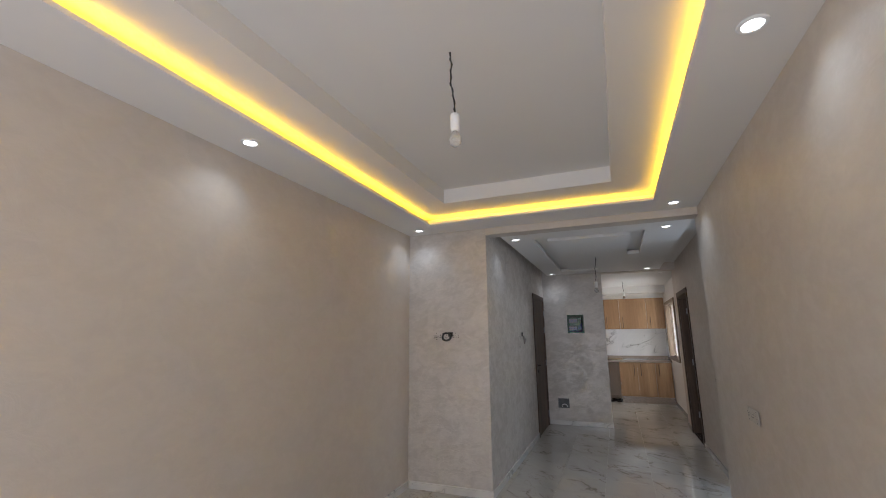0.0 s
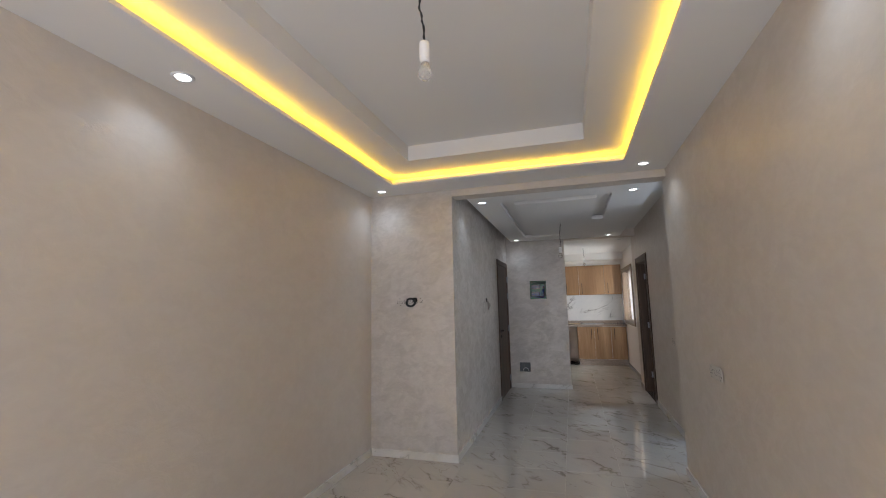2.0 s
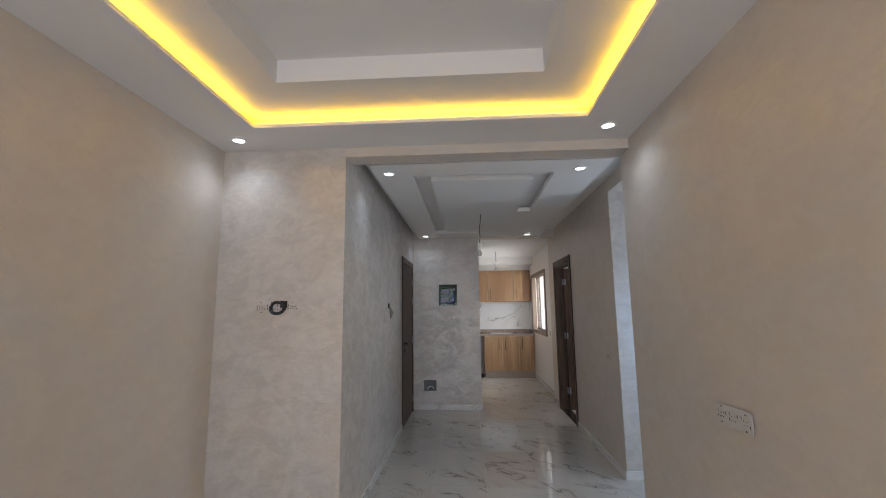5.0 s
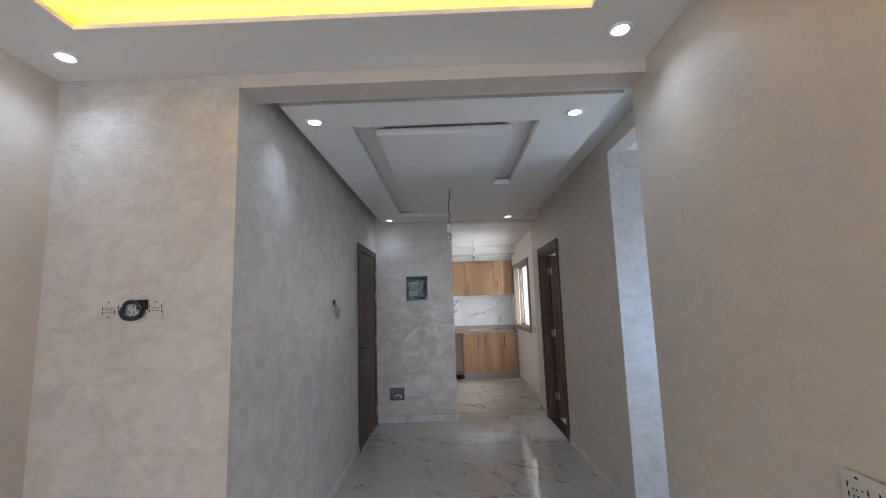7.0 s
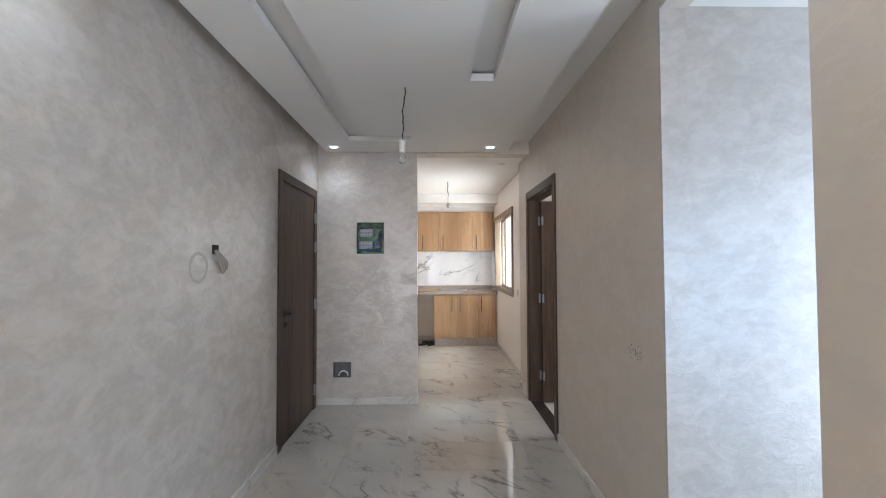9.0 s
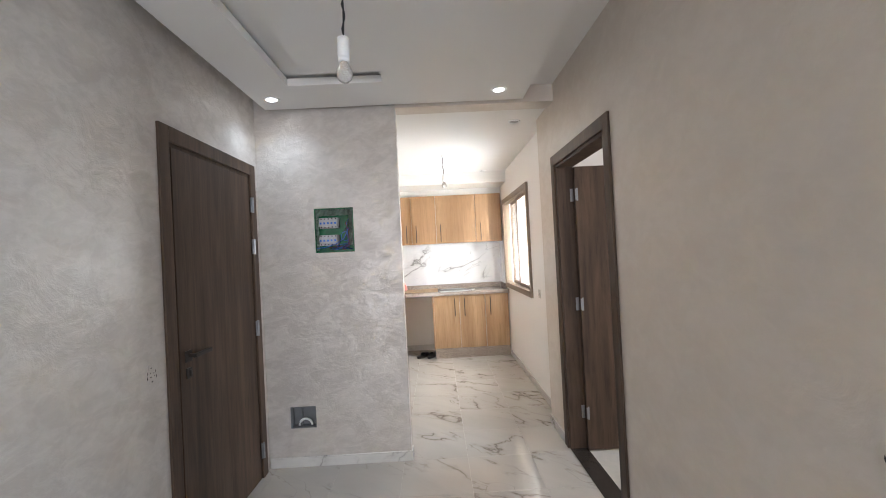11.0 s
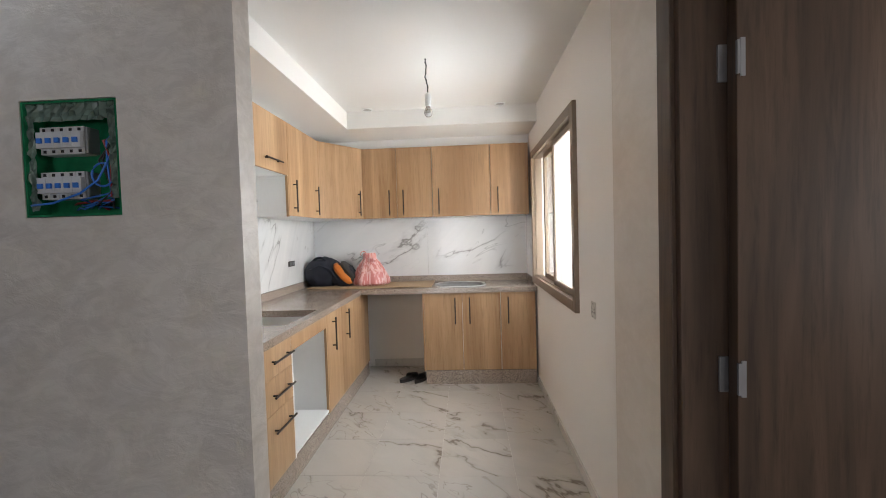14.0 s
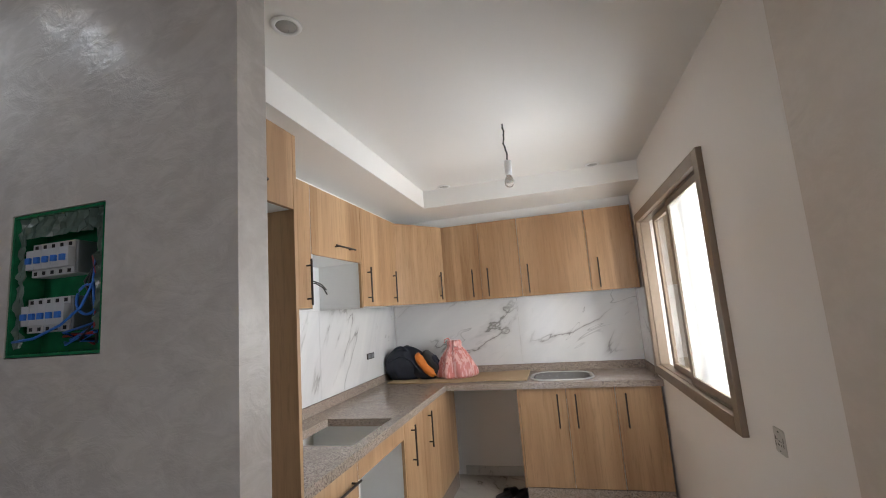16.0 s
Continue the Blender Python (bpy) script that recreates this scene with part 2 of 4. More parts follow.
DISC = glow("lit_led_disc", (0.93, 0.97, 1.0), 14)
OFFDISC = plain("unlit_led_disc", (0.45, 0.44, 0.42), 0.3)
TAPE = glow("yellow_led_tape", YEL, 3)
BEIGE = paint("beige_facade_render", (0.62, 0.52, 0.38), 0.8)

fg = Mat("frosted_glass", 0.5)
fg.b.inputs["Transmission Weight"].default_value = 1.0
fg.b.inputs["IOR"].default_value = 1.1
fg.bump(fg.noise(fg.coords(), 120, 3), 0.2, 0.002)
FROST = fg.colour((0.95, 0.97, 0.97)).m
cg = Mat("clear_glass", 0.0)
cg.b.inputs["Transmission Weight"].default_value = 1.0
cg.b.inputs["IOR"].default_value = 1.45
CLEAR = cg.colour((0.96, 0.98, 0.97)).m
bg = Mat("bulb_glass", 0.22)
bg.b.inputs["Transmission Weight"].default_value = 0.75
BULB = bg.colour((0.85, 0.84, 0.81)).m
pk = Mat("pink_striped_plastic", 0.3)
pv = pk.coords((1, 1, 0.06), world=False)
pk.colour(pk.mix(pk.ramp(pk.noise(pv, 55, 2), [(0.45, 0.0), (0.55, 1.0)]), (0.62, 0.21, 0.19), (0.78, 0.46, 0.43)))
pk.bump(pk.noise(pk.coords(world=False), 40, 4, 0.6, 1.0), 0.5, 0.006)
PINK = pk.m


# ---------------------------------------------------------------- mesh helpers
def finish(bm, name, mat, smooth=False):
    bmesh.ops.recalc_face_normals(bm, faces=bm.faces)
    me = bpy.data.meshes.new(name)
    bm.to_mesh(me)
    bm.free()
    for mt in mat if isinstance(mat, (list, tuple)) else (mat,):
        me.materials.append(mt)
    if smooth:
        for p in me.polygons:
            p.use_smooth = True
    return me


def add_box(bm, x0, x1, y0, y1, z0, z1, bevel=0.0):
    r = bmesh.ops.create_cube(bm, size=1.0)
    bmesh.ops.scale(bm, vec=(x1 - x0, y1 - y0, z1 - z0), verts=r["verts"])
    bmesh.ops.translate(bm, vec=((x0 + x1) / 2, (y0 + y1) / 2, (z0 + z1) / 2), verts=r["verts"])
    if bevel:
        es = list({e for v in r["verts"] for e in v.link_edges})
        bmesh.ops.bevel(bm, geom=es, offset=bevel, segments=2, affect="EDGES", profile=0.6)


def boxes(name, lst, mat, bevel=0.0, parent=None):
    """One mesh out of boxes (x0, x1, y0, y1, z0, z1) in world metres."""
    bm = bmesh.new()
    for b in lst:
        add_box(bm, *b, bevel=bevel)
    return place_mesh(finish(bm, name, mat), name, parent)


def root_place(ob):
    p = Vector((0, 0, 0))
    while ob:
        p += ob.location
        ob = ob.parent
    return p


def place_mesh(me, name, parent=None):
    """Hangs a mesh modelled in world metres under its thing, or at its own base."""
    if parent:
        o = root_place(parent)
    else:
        cs = [v.co for v in me.vertices]
        lo = [min(c[i] for c in cs) for i in range(3)]
        hi = [max(c[i] for c in cs) for i in range(3)]
        o = Vector(((lo[0] + hi[0]) / 2, (lo[1] + hi[1]) / 2, lo[2]))
    me.transform(Matrix.Translation(-o))
    ob = new(name, me)
    if parent:
        ob.parent = parent
    else:
        ob.location = o
    return ob


def thing(name, at, label, category, group=""):
    ob = new(name)
    ob.location = at
    ob.empty_display_size = 0.05
    return tagged(ob, label, category, group)


def structure(ob, label, category):
    return tagged(ob, label, category, kind="structure")


def grid(name, us, vs, w0, w1, solid, put, mat):
    """A plate of thickness w0..w1 with openings: cells of the us x vs grid for which solid(u, v) holds."""
    bm = bmesh.new()
    cells = {(i, j) for i in range(len(us) - 1) for j in range(len(vs) - 1) if solid((us[i] + us[i + 1]) / 2, (vs[j] + vs[j + 1]) / 2)}
    cache = {}

    def vert(i, j, w):
        if (i, j, w) not in cache:
            cache[i, j, w] = bm.verts.new(put(us[i], vs[j], w))
        return cache[i, j, w]

    for i, j in cells:
        for w in (w0, w1):
            bm.faces.new([vert(i, j, w), vert(i + 1, j, w), vert(i + 1, j + 1, w), vert(i, j + 1, w)])
        for di, dj, a, b in ((-1, 0, (i, j), (i, j + 1)), (1, 0, (i + 1, j), (i + 1, j + 1)), (0, -1, (i, j), (i + 1, j)), (0, 1, (i, j + 1), (i + 1, j + 1))):
            if (i + di, j + dj) not in cells:
                bm.faces.new([vert(*a, w0), vert(*b, w0), vert(*b, w1), vert(*a, w1)])
    return finish(bm, name, mat)


def wall(name, axis, w0, w1, u0, u1, z0, z1, mat, label, holes=()):
    """A wall across x or y (axis), u along it; holes are (u0, u1, z0, z1)."""
    us = sorted({u0, u1, *[h[0] for h in holes], *[h[1] for h in holes]})
    vs = sorted({z0, z1, *[h[2] for h in holes], *[h[3] for h in holes]})
    put = (lambda u, v, w: (w, u, v)) if axis == "x" else (lambda u, v, w: (u, w, v))
    me = grid(name, us, vs, w0, w1, lambda u, v: not any(h[0] < u < h[1] and h[2] < v < h[3] for h in holes), put, mat)
    return structure(place_mesh(me, name), label, "wall")


def sheet(name, us, vs, z0, z1, holes, mat):
    return grid(name, us, vs, z0, z1, lambda u, v: not any(h[0] < u < h[1] and h[2] < v < h[3] for h in holes), lambda u, v, w: (u, v, w), mat)


def tube(name, pts, r, mat, parent=None, sides=8):
    """A cable or bar swept along points, as a mesh."""
    bm = bmesh.new()
    rings = []
    ps = [Vector(p) for p in pts]
    for k, p in enumerate(ps):
        d = (ps[min(k + 1, len(ps) - 1)] - ps[max(k - 1, 0)]).normalized()
        side = d.cross(Vector((0.13, 0.21, 0.97)) if abs(d.z) < 0.9 else Vector((0.97, 0.2, 0.1))).normalized()
        up = side.cross(d)
        rings.append([bm.verts.new(p + r * (math.cos(a) * side + math.sin(a) * up)) for a in [2 * math.pi * q / sides for q in range(sides)]])
    for a, b in zip(rings, rings[1:]):
        for q in range(sides):
            bm.faces.new([a[q], a[(q + 1) % sides], b[(q + 1) % sides], b[q]])
    bm.faces.new(rings[0])
    bm.faces.new(rings[-1])
    return place_mesh(finish(bm, name, mat, True), name, parent)


def lathe(name, profile, centre, mat, parent=None, sides=24, axis="z"):
    bm = bmesh.new()
    rings = []
    for r, h in profile:
        ring = []
        for q in range(sides):
            a = 2 * math.pi * q / sides
            p = (r * math.cos(a), r * math.sin(a), h)
            if axis == "y":
                p = (p[0], p[2], p[1])
            elif axis == "x":
                p = (p[2], p[0], p[1])
            ring.append(bm.verts.new(Vector(p) + Vector(centre)))
        rings.append(ring)
    for a, b in zip(rings, rings[1:]):
        for q in range(sides):
            bm.faces.new([a[q], a[(q + 1) % sides], b[(q + 1) % sides], b[q]])
    bm.faces.new(rings[0])
    bm.faces.new(rings[-1])
    return place_mesh(finish(bm, name, mat, True), name, parent)


def arc(c, r, a0, a1, n, axis="y"):
    out = []
    for k in range(n + 1):
        a = radians(a0 + (a1 - a0) * k / n)
        out.append((c[0] + r * math.cos(a), c[1], c[2] + r * math.sin(a)) if axis == "y" else (c[0], c[1] + r * math.cos(a), c[2] + r * math.sin(a)))
    return out


# ---------------------------------------------------------------- walls
TOP = 2.86
wall("wall_living_west", "x", -2.16, -2.01, -1.75, 4.218, 0, TOP, PLASTER, "beige pearl plaster wall of the living room")
wall("wall_living_stub", "y", 4.218, 4.34, -2.16, -1.13, 0, TOP, SWIRL, "silver swirled pearl plaster pier beside the hall")
wall("wall_living_east", "x", 0.808, 0.95, -1.75, 4.385, 0, TOP, PLASTER, "beige pearl plaster wall of the living room")
wall("wall_living_south", "y", -1.75, -1.60, -2.16, 0.95, 0, TOP, PLASTER, "beige plaster wall with a balcony opening", [(-1.6, 0.4, 0.0, 2.25)])
wall("wall_hall_west", "x", -1.25, -1.13, 4.34, 7.98, 0, TOP, SWIRL, "silver swirled pearl plaster wall of the hall", [(6.83, 7.74, 0.0, 2.08)])
wall("wall_nib", "y", 7.86, 7.945, -1.13, -0.12, 0, TOP, SWIRL, "silver swirled pearl plaster nib wall with recessed boxes", [(-0.735, -0.455, 1.51, 1.83), (-0.97, -0.785, 0.268, 0.424)])
wall("wall_hall_east", "x", 1.03, 1.15, 5.36, 8.37, 0, TOP, PLASTER, "beige pearl plaster wall of the hall", [(6.98, 7.91, 0.0, 2.08)])
wall("wall_passage_north", "y", 5.36, 5.48, 1.15, 2.60, 0, TOP, SWIRL, "silver swirled pearl plaster wall of the side passage")
boxes("wall_passage_end", [(1.031, 1.149, 5.345, 5.3595, 0, TOP)], SWIRL)
structure(bpy.data.objects["wall_passage_end"], "silver swirled plaster end of the hall wall", "wall")
# unseen openings in the south and east walls, cut for the fill lamps
wall("wall_passage_south", "y", 4.265, 4.385, 0.95, 2.60, 0, TOP, SWIRL, "silver swirled plaster wall of the side passage", [(1.35, 2.10, 0.65, 1.85)])
wall("wall_passage_east", "x", 2.60, 2.72, 4.28, 5.48, 0, TOP, SWIRL, "silver swirled plaster wall at the passage end, opening added for fill light", [(4.50, 5.24, 0.0, 2.1)])
wall("wall_bedroom_south", "y", 5.48, 5.60, 1.15, 3.32, 0, TOP, KWALL, "white painted wall of the side room")
wall("wall_bedroom_east", "x", 3.20, 3.32, 5.60, 8.50, 0, TOP, KWALL, "white painted wall of the side room with a window", [(6.48, 7.42, 0.9, 2.1)])
wall("wall_bedroom_north", "y", 8.38, 8.50, 1.31, 3.20, 0, TOP, KWALL, "white painted wall of the side room")
wall("wall_kitchen_east", "x", 1.12, 1.30, 8.37, 11.30, 0, TOP, KWALL, "cream painted kitchen wall with a window", [(9.26, 10.78, 0.99, 2.13)])
wall("wall_kitchen_north", "y", 11.30, 11.45, -1.35, 1.30, 0, TOP, KWALL, "cream painted kitchen wall behind the cabinets")
wall("wall_kitchen_west", "x", -1.35, -1.20, 7.98, 11.30, 0, TOP, KWALL, "cream painted kitchen wall behind the counter")
wall("wall_closet_west", "x", -2.16, -2.10, 4.34, 7.98, 0, TOP, KWALL, "plain wall behind the closed door")
structure(boxes("ground", [(-60, 60, -60, 60, -3.3, -3.2)], BEIGE), "pale dry ground outside the building", "ground")
# neighbouring facade seen through the kitchen window
structure(boxes("facade", [(4.2, 4.6, 9.8, 30, -3.2, 6.0), (4.14, 4.2, 9.8, 30, 2.9, 3.05)], BEIGE), "sunlit beige rendered facade across the light well", "facade")

# ---------------------------------------------------------------- ceilings
bm = bmesh.new()


def ring(outer, inner, z0, z1):
    x0, x1, y0, y1 = outer
    a0, a1, b0, b1 = inner
    for b in ((x0, x1, y0, b0), (x0, x1, b1, y1), (x0, a0, b0, b1), (a1, x1, b0, b1)):
        add_box(bm, *b, z0, z1)


OUT = (-2.01, 0.808, -1.60, 4.218)
BACK = (LIP[0] - 0.10, LIP[1] + 0.10, LIP[2] - 0.10, LIP[3] + 0.10)
TRAY = (-1.30, 0.118, -0.85, 3.48)
ring(OUT, LIP, 2.59, 2.612)
ring(OUT, BACK, 2.612, 2.675)
ring(OUT, TRAY, 2.67, 2.86)
add_box(bm, *TRAY, 2.80, 2.86)
structure(place_mesh(finish(bm, "ceiling_living", WHITE), "ceiling_living"), "white plasterboard ceiling with lit yellow cove and raised tray", "ceiling")
structure(boxes("beam", [(-1.13, 0.807, 4.219, 4.384, 2.522, 2.86)], PLASTER), "beige plaster beam over the hall mouth", "beam")
structure(boxes("ceiling_hall", [(-1.13, 1.03, 4.386, 7.86, 2.655, 2.70), (1.15, 2.6, 4.386, 5.36, 2.548, 2.66)], WHITE), "white upper ceiling of the hall", "ceiling")
SL = [(-0.735, -0.59, 4.76, 7.42), (-0.59, 0.275, 4.76, 4.90), (0.275, 0.42, 4.76, 6.12), (-0.59, -0.15, 7.27, 7.42)]
us = sorted({-1.03, 0.80, *[h[0] for h in SL], *[h[1] for h in SL]})
vs = sorted({4.46, 7.82, *[h[2] for h in SL], *[h[3] for h in SL]})
structure(place_mesh(sheet("ceiling_hall_panel", us, vs, 2.54, 2.585, SL, WHITE), "ceiling_hall_panel"), "white dropped ceiling panel with recessed slots", "ceiling")
structure(boxes("ceiling_hall_slots", [(-1.00, 0.77, 4.49, 7.79, 2.606, 2.6545)], WHITE), "white backing above the ceiling slots", "ceiling")
structure(boxes("beam_kitchen", [(-0.12, 1.03, 7.86, 8.02, 2.53, 2.86)], PLASTER), "plaster beam between hall and kitchen", "beam")
structure(boxes("ceiling_kitchen", [(-1.20, 1.12, 8.02, 11.30, 2.551, 2.62), (-1.20, -0.57, 7.98, 11.30, 2.40, 2.551), (-0.57, 1.12, 10.55, 11.30, 2.40, 2.551), (-1.0, 1.12, 11.06, 11.30, 2.307, 2.40), (-1.20, -1.0, 7.98, 11.30, 2.307, 2.40)], WHITE), "white kitchen ceiling with a dropped border", "ceiling")
structure(boxes("beam_passage", [(1.031, 1.149, 4.386, 5.344, 2.527, 2.86)], PLASTER), "beige plaster header over the side passage", "beam")
structure(boxes("ceiling_bedroom", [(1.15, 3.2, 5.60, 8.38, 2.6, 2.66)], WHITE), "white ceiling of the side room", "ceiling")
structure(boxes("ceiling_closet", [(-2.1, -1.25, 4.34, 7.98, 2.6, 2.66)], WHITE), "plain ceiling behind the closed door", "ceiling")

# ---------------------------------------------------------------- floor base and skirting
structure(boxes("floor", [(-2.16, 3.32, -1.75, 11.45, -0.12, -0.003)], GROUT), "glossy cream marble tile floor with grey veins", "floor")
B = 0.07
sk = [(-2.01, -1.998, -1.6, 4.206, 0, B), (-2.01, -1.118, 4.206, 4.218, 0, B), (0.796, 0.808, -1.6, 4.385, 0, B), (0.796, 0.95, 4.385, 4.397, 0, B),
      (-1.13, -1.118, 4.218, 6.765, 0, B), (-1.118, -0.108, 7.848, 7.86, 0, B), (-0.12, -0.108, 7.86, 7.945, 0, B),
      (1.018, 1.03, 5.333, 6.915, 0, B), (1.03, 2.6, 5.333, 5.345, 0, B), (1.018, 1.03, 7.98, 8.382, 0, B), (1.108, 1.12, 8.382, 10.715, 0, B),
      (-0.56, 0.06, 11.288, 11.30, 0, 0.08)]
bm = bmesh.new()
for b in sk:
    add_box(bm, *b, bevel=0.002)
structure(place_mesh(finish(bm, "baseboard", SKIRT), "baseboard"), "veined marble skirting strip along the walls", "baseboard")


# ---------------------------------------------------------------- doors
def hinge(parent, x, y, z, dx, dy):
    bm = bmesh.new()
    add_box(bm, x - 0.004 - abs(dy) * 0.012, x + 0.004 + abs(dy) * 0.012, y - 0.004 - abs(dx) * 0.012, y + 0.004 + abs(dx) * 0.012, z - 0.05, z + 0.05, bevel=0.001)
    r = bmesh.ops.create_cone(bm, segments=10, radius1=0.007, radius2=0.007, depth=0.104, cap_ends=True)
    bmesh.ops.translate(bm, vec=(x + dx * 0.008, y + dy * 0.008, z), verts=r["verts"])
    place_mesh(finish(bm, "hinge", STEEL), "hinge", parent)


def door_set(xf, into, y0, y1, label, leaf_boxes):
    """Frame round an opening in a wall across x: xf the hall face, into -1 or +1 the way through the wall."""
    d = thing("door", (xf, (y0 + y1) / 2, 0), label, "door")
    a, b = sorted((xf - into * 0.014, xf))
    c = 0.075
    boxes("architrave", [(a, b, y0, y0 + c, 0, 2.14), (a, b, y1 - c, y1, 0, 2.14), (a, b, y0 + c, y1 - c, 2.065, 2.14)], WALNUT, 0.003, d)
    a, b = sorted((xf, xf + into * 0.12))
    boxes("jamb", [(a, b, y0 + c - 0.012, y0 + c + 0.02, 0, 2.075), (a, b, y1 - c - 0.02, y1 - c + 0.012, 0, 2.075), (a, b, y0 + c + 0.02, y1 - c - 0.02, 2.045, 2.075)], WALNUT, 0.002, d)
    leaf = boxes("leaf", leaf_boxes, WALNUT, 0.003, d)
    return d, leaf


dl, leaf = door_set(-1.13, -1, 6.77, 7.80, "closed dark walnut door with black lever handle", [(-1.165, -1.125, 6.868, 7.702, 0.006, 2.043)])
hd = boxes("handle", [(-1.125, -1.115, 6.905, 6.955, 0.995, 1.05), (-1.09, -1.075, 6.92, 7.07, 1.015, 1.035), (-1.125, -1.08, 6.923, 6.94, 1.016, 1.034)], BLACK, 0.003, leaf)
boxes("lock_plate", [(-1.125, -1.115, 6.91, 6.95, 0.915, 0.965), (-1.115, -1.108, 6.926, 6.934, 0.925, 0.955)], BLACK, 0.002, leaf)
for z in (1.86, 1.575, 1.02, 0.19):
    hinge(dl, -1.117, 7.728, z, 1, 0)
dr, leaf = door_set(1.03, 1, 6.92, 7.97, "open dark walnut door with steel hinges", [(1.146, 1.985, 7.834, 7.873, 0.008, 2.04)])
boxes("handle", [(1.90, 1.95, 7.823, 7.835, 0.96, 1.06), (1.80, 1.93, 7.785, 7.80, 1.01, 1.03), (1.915, 1.933, 7.785, 7.823, 1.011, 1.029)], BLACK, 0.003, leaf)
for z in (1.84, 1.05, 0.27):
    boxes("hinge", [(1.122, 1.144, 7.869, 7.878, z - 0.046, z + 0.046), (1.144, 1.151, 7.828, 7.836, z - 0.04, z + 0.04), (1.153, 1.165, 7.831, 7.836, z - 0.046, z + 0.046)], STEEL, 0.001, dr)
structure(boxes("threshold", [(1.03, 1.15, 7.015, 7.875, -0.003, 0.006)], plain("dark_marble", (0.05, 0.042, 0.036), 0.15)), "dark brown marble threshold strip in the doorway", "threshold")

# ---------------------------------------------------------------- kitchen window
w = structure(thing("window_kitchen", (1.12, 10.02, 0.95), "", ""), "bronze aluminium sliding window with frosted pane", "window")
Y0, Y1, Z0, Z1 = 9.22, 10.82, 0.95, 2.17
boxes("frame", [(1.095, 1.125, Y0, Y0 + 0.065, Z0, Z1), (1.095, 1.125, Y1 - 0.065, Y1, Z0, Z1), (1.095, 1.125, Y0 + 0.065, Y1 - 0.065, Z0, Z0 + 0.065), (1.095, 1.125, Y0 + 0.065, Y1 - 0.065, Z1 - 0.065, Z1),
               (1.125, 1.19, Y0 + 0.04, Y0 + 0.07, Z0 + 0.04, Z1 - 0.04), (1.125, 1.19, Y1 - 0.07, Y1 - 0.04, Z0 + 0.04, Z1 - 0.04), (1.125, 1.19, Y0 + 0.07, Y1 - 0.07, Z0 + 0.04, Z0 + 0.07), (1.125, 1.19, Y0 + 0.07, Y1 - 0.07, Z1 - 0.07, Z1 - 0.04)], BRONZE, 0.003, w)


def sash(x, a, b, glass):
    z0, z1, c = Z0 + 0.075, Z1 - 0.075, 0.05
    s = boxes("sash", [(x, x + 0.028, a, a + c, z0, z1), (x, x + 0.028, b - c, b, z0, z1), (x, x + 0.028, a + c, b - c, z0, z0 + c * 0.8), (x, x + 0.028, a + c, b - c, z1 - c * 0.8, z1)], BRONZE, 0.003, w)
    g = boxes("pane", [(x + 0.011, x + 0.017, a + c - 0.01, b - c + 0.01, z0 + 0.03, z1 - 0.03)], glass, 0, s)
    g.visible_shadow = False
    return s


sash(1.130, Y0 + 0.072, 9.985, FROST)
sash(1.162, 9.76, 10.52, CLEAR)
boxes("latch", [(1.118, 1.13, Y0 + 0.085, Y0 + 0.105, 1.5, 1.62)], BLACK, 0.003, w)


# ---------------------------------------------------------------- ceiling fittings
def downlight(lit):
    x, y, z = 0, 0, 0
    d = thing("downlight", (0, 0, 0), "round white recessed downlight, " + ("lit" if lit else "unlit"), "ceiling light", "ceiling downlights")
    lathe("bezel", [(0.036, -0.001), (0.036, -0.006), (0.041, -0.009), (0.049, -0.007), (0.053, -0.001)], (0, 0, 0), TRIM, d)
    lathe("disc", [(0.036, -0.0012), (0.036, -0.0045)], (0, 0, 0), DISC if lit else OFFDISC, d)
    return d


for lst, lit in ((SPOTS_ON, True), (SPOTS_OFF, False)):
    first = downlight(lit)
    first.location = lst[0]
    for p in lst[1:]:
        copy_thing(first, pose(*p))


def bulb(x, y, zc, drop, lean, label):
    """A bare bulb in a white holder on twisted cable: drop is the cable's length."""
    d = thing("pendant_bulb", (x, y, zc - drop), label, "pendant lamp", "bare hanging bulbs")
    pts = []
    for k in range(25):
        f = k / 24
        pts.append((x + lean[0] * (1 - f) + 0.008 * math.sin(9 * f) * (1 - abs(2 * f - 1)), y + lean[1] * (1 - f) + 0.006 * math.sin(14 * f), zc - drop * f))
    tube("cable", pts, 0.0032, WIRE, d, 6)
    tube("cable", [(px + 0.005 * math.cos(k * 1.3), py + 0.005 * math.sin(k * 1.3), pz) for k, (px, py, pz) in enumerate(pts)], 0.0026, WIRE, d, 6)
    z = zc - drop
    lathe("lamp_holder", [(0.008, 0.004), (0.019, 0.002), (0.0205, -0.01), (0.0205, -0.06), (0.018, -0.064), (0.0195, -0.066), (0.0195, -0.078), (0.014, -0.08)], (x, y, z), TRIM, d)
    lathe("glass_bulb", [(0.013, -0.078), (0.015, -0.086), (0.022, -0.1), (0.0265, -0.114), (0.027, -0.124), (0.023, -0.137), (0.014, -0.146), (0.004, -0.148)], (x, y, z), BULB, d)
    return d


bulb(-0.515, 1.65, 2.80, 0.362, (-0.045, 0.06), "bare bulb in white holder on black twisted cable")
bulb(-0.15, 6.23, 2.585, 0.385, (0.02, -0.01), "bare bulb in white holder hanging from the hall ceiling")
bulb(0.255, 9.50, 2.55, 0.215, (-0.01, -0.02), "bare bulb in white holder hanging from the kitchen ceiling")
bm = bmesh.new()
ring((LIP[0] - 0.036, LIP[1] + 0.036, LIP[2] - 0.036, LIP[3] + 0.036), (LIP[0] - 0.024, LIP[1] + 0.024, LIP[2] - 0.024, LIP[3] + 0.024), 2.612, 2.615)
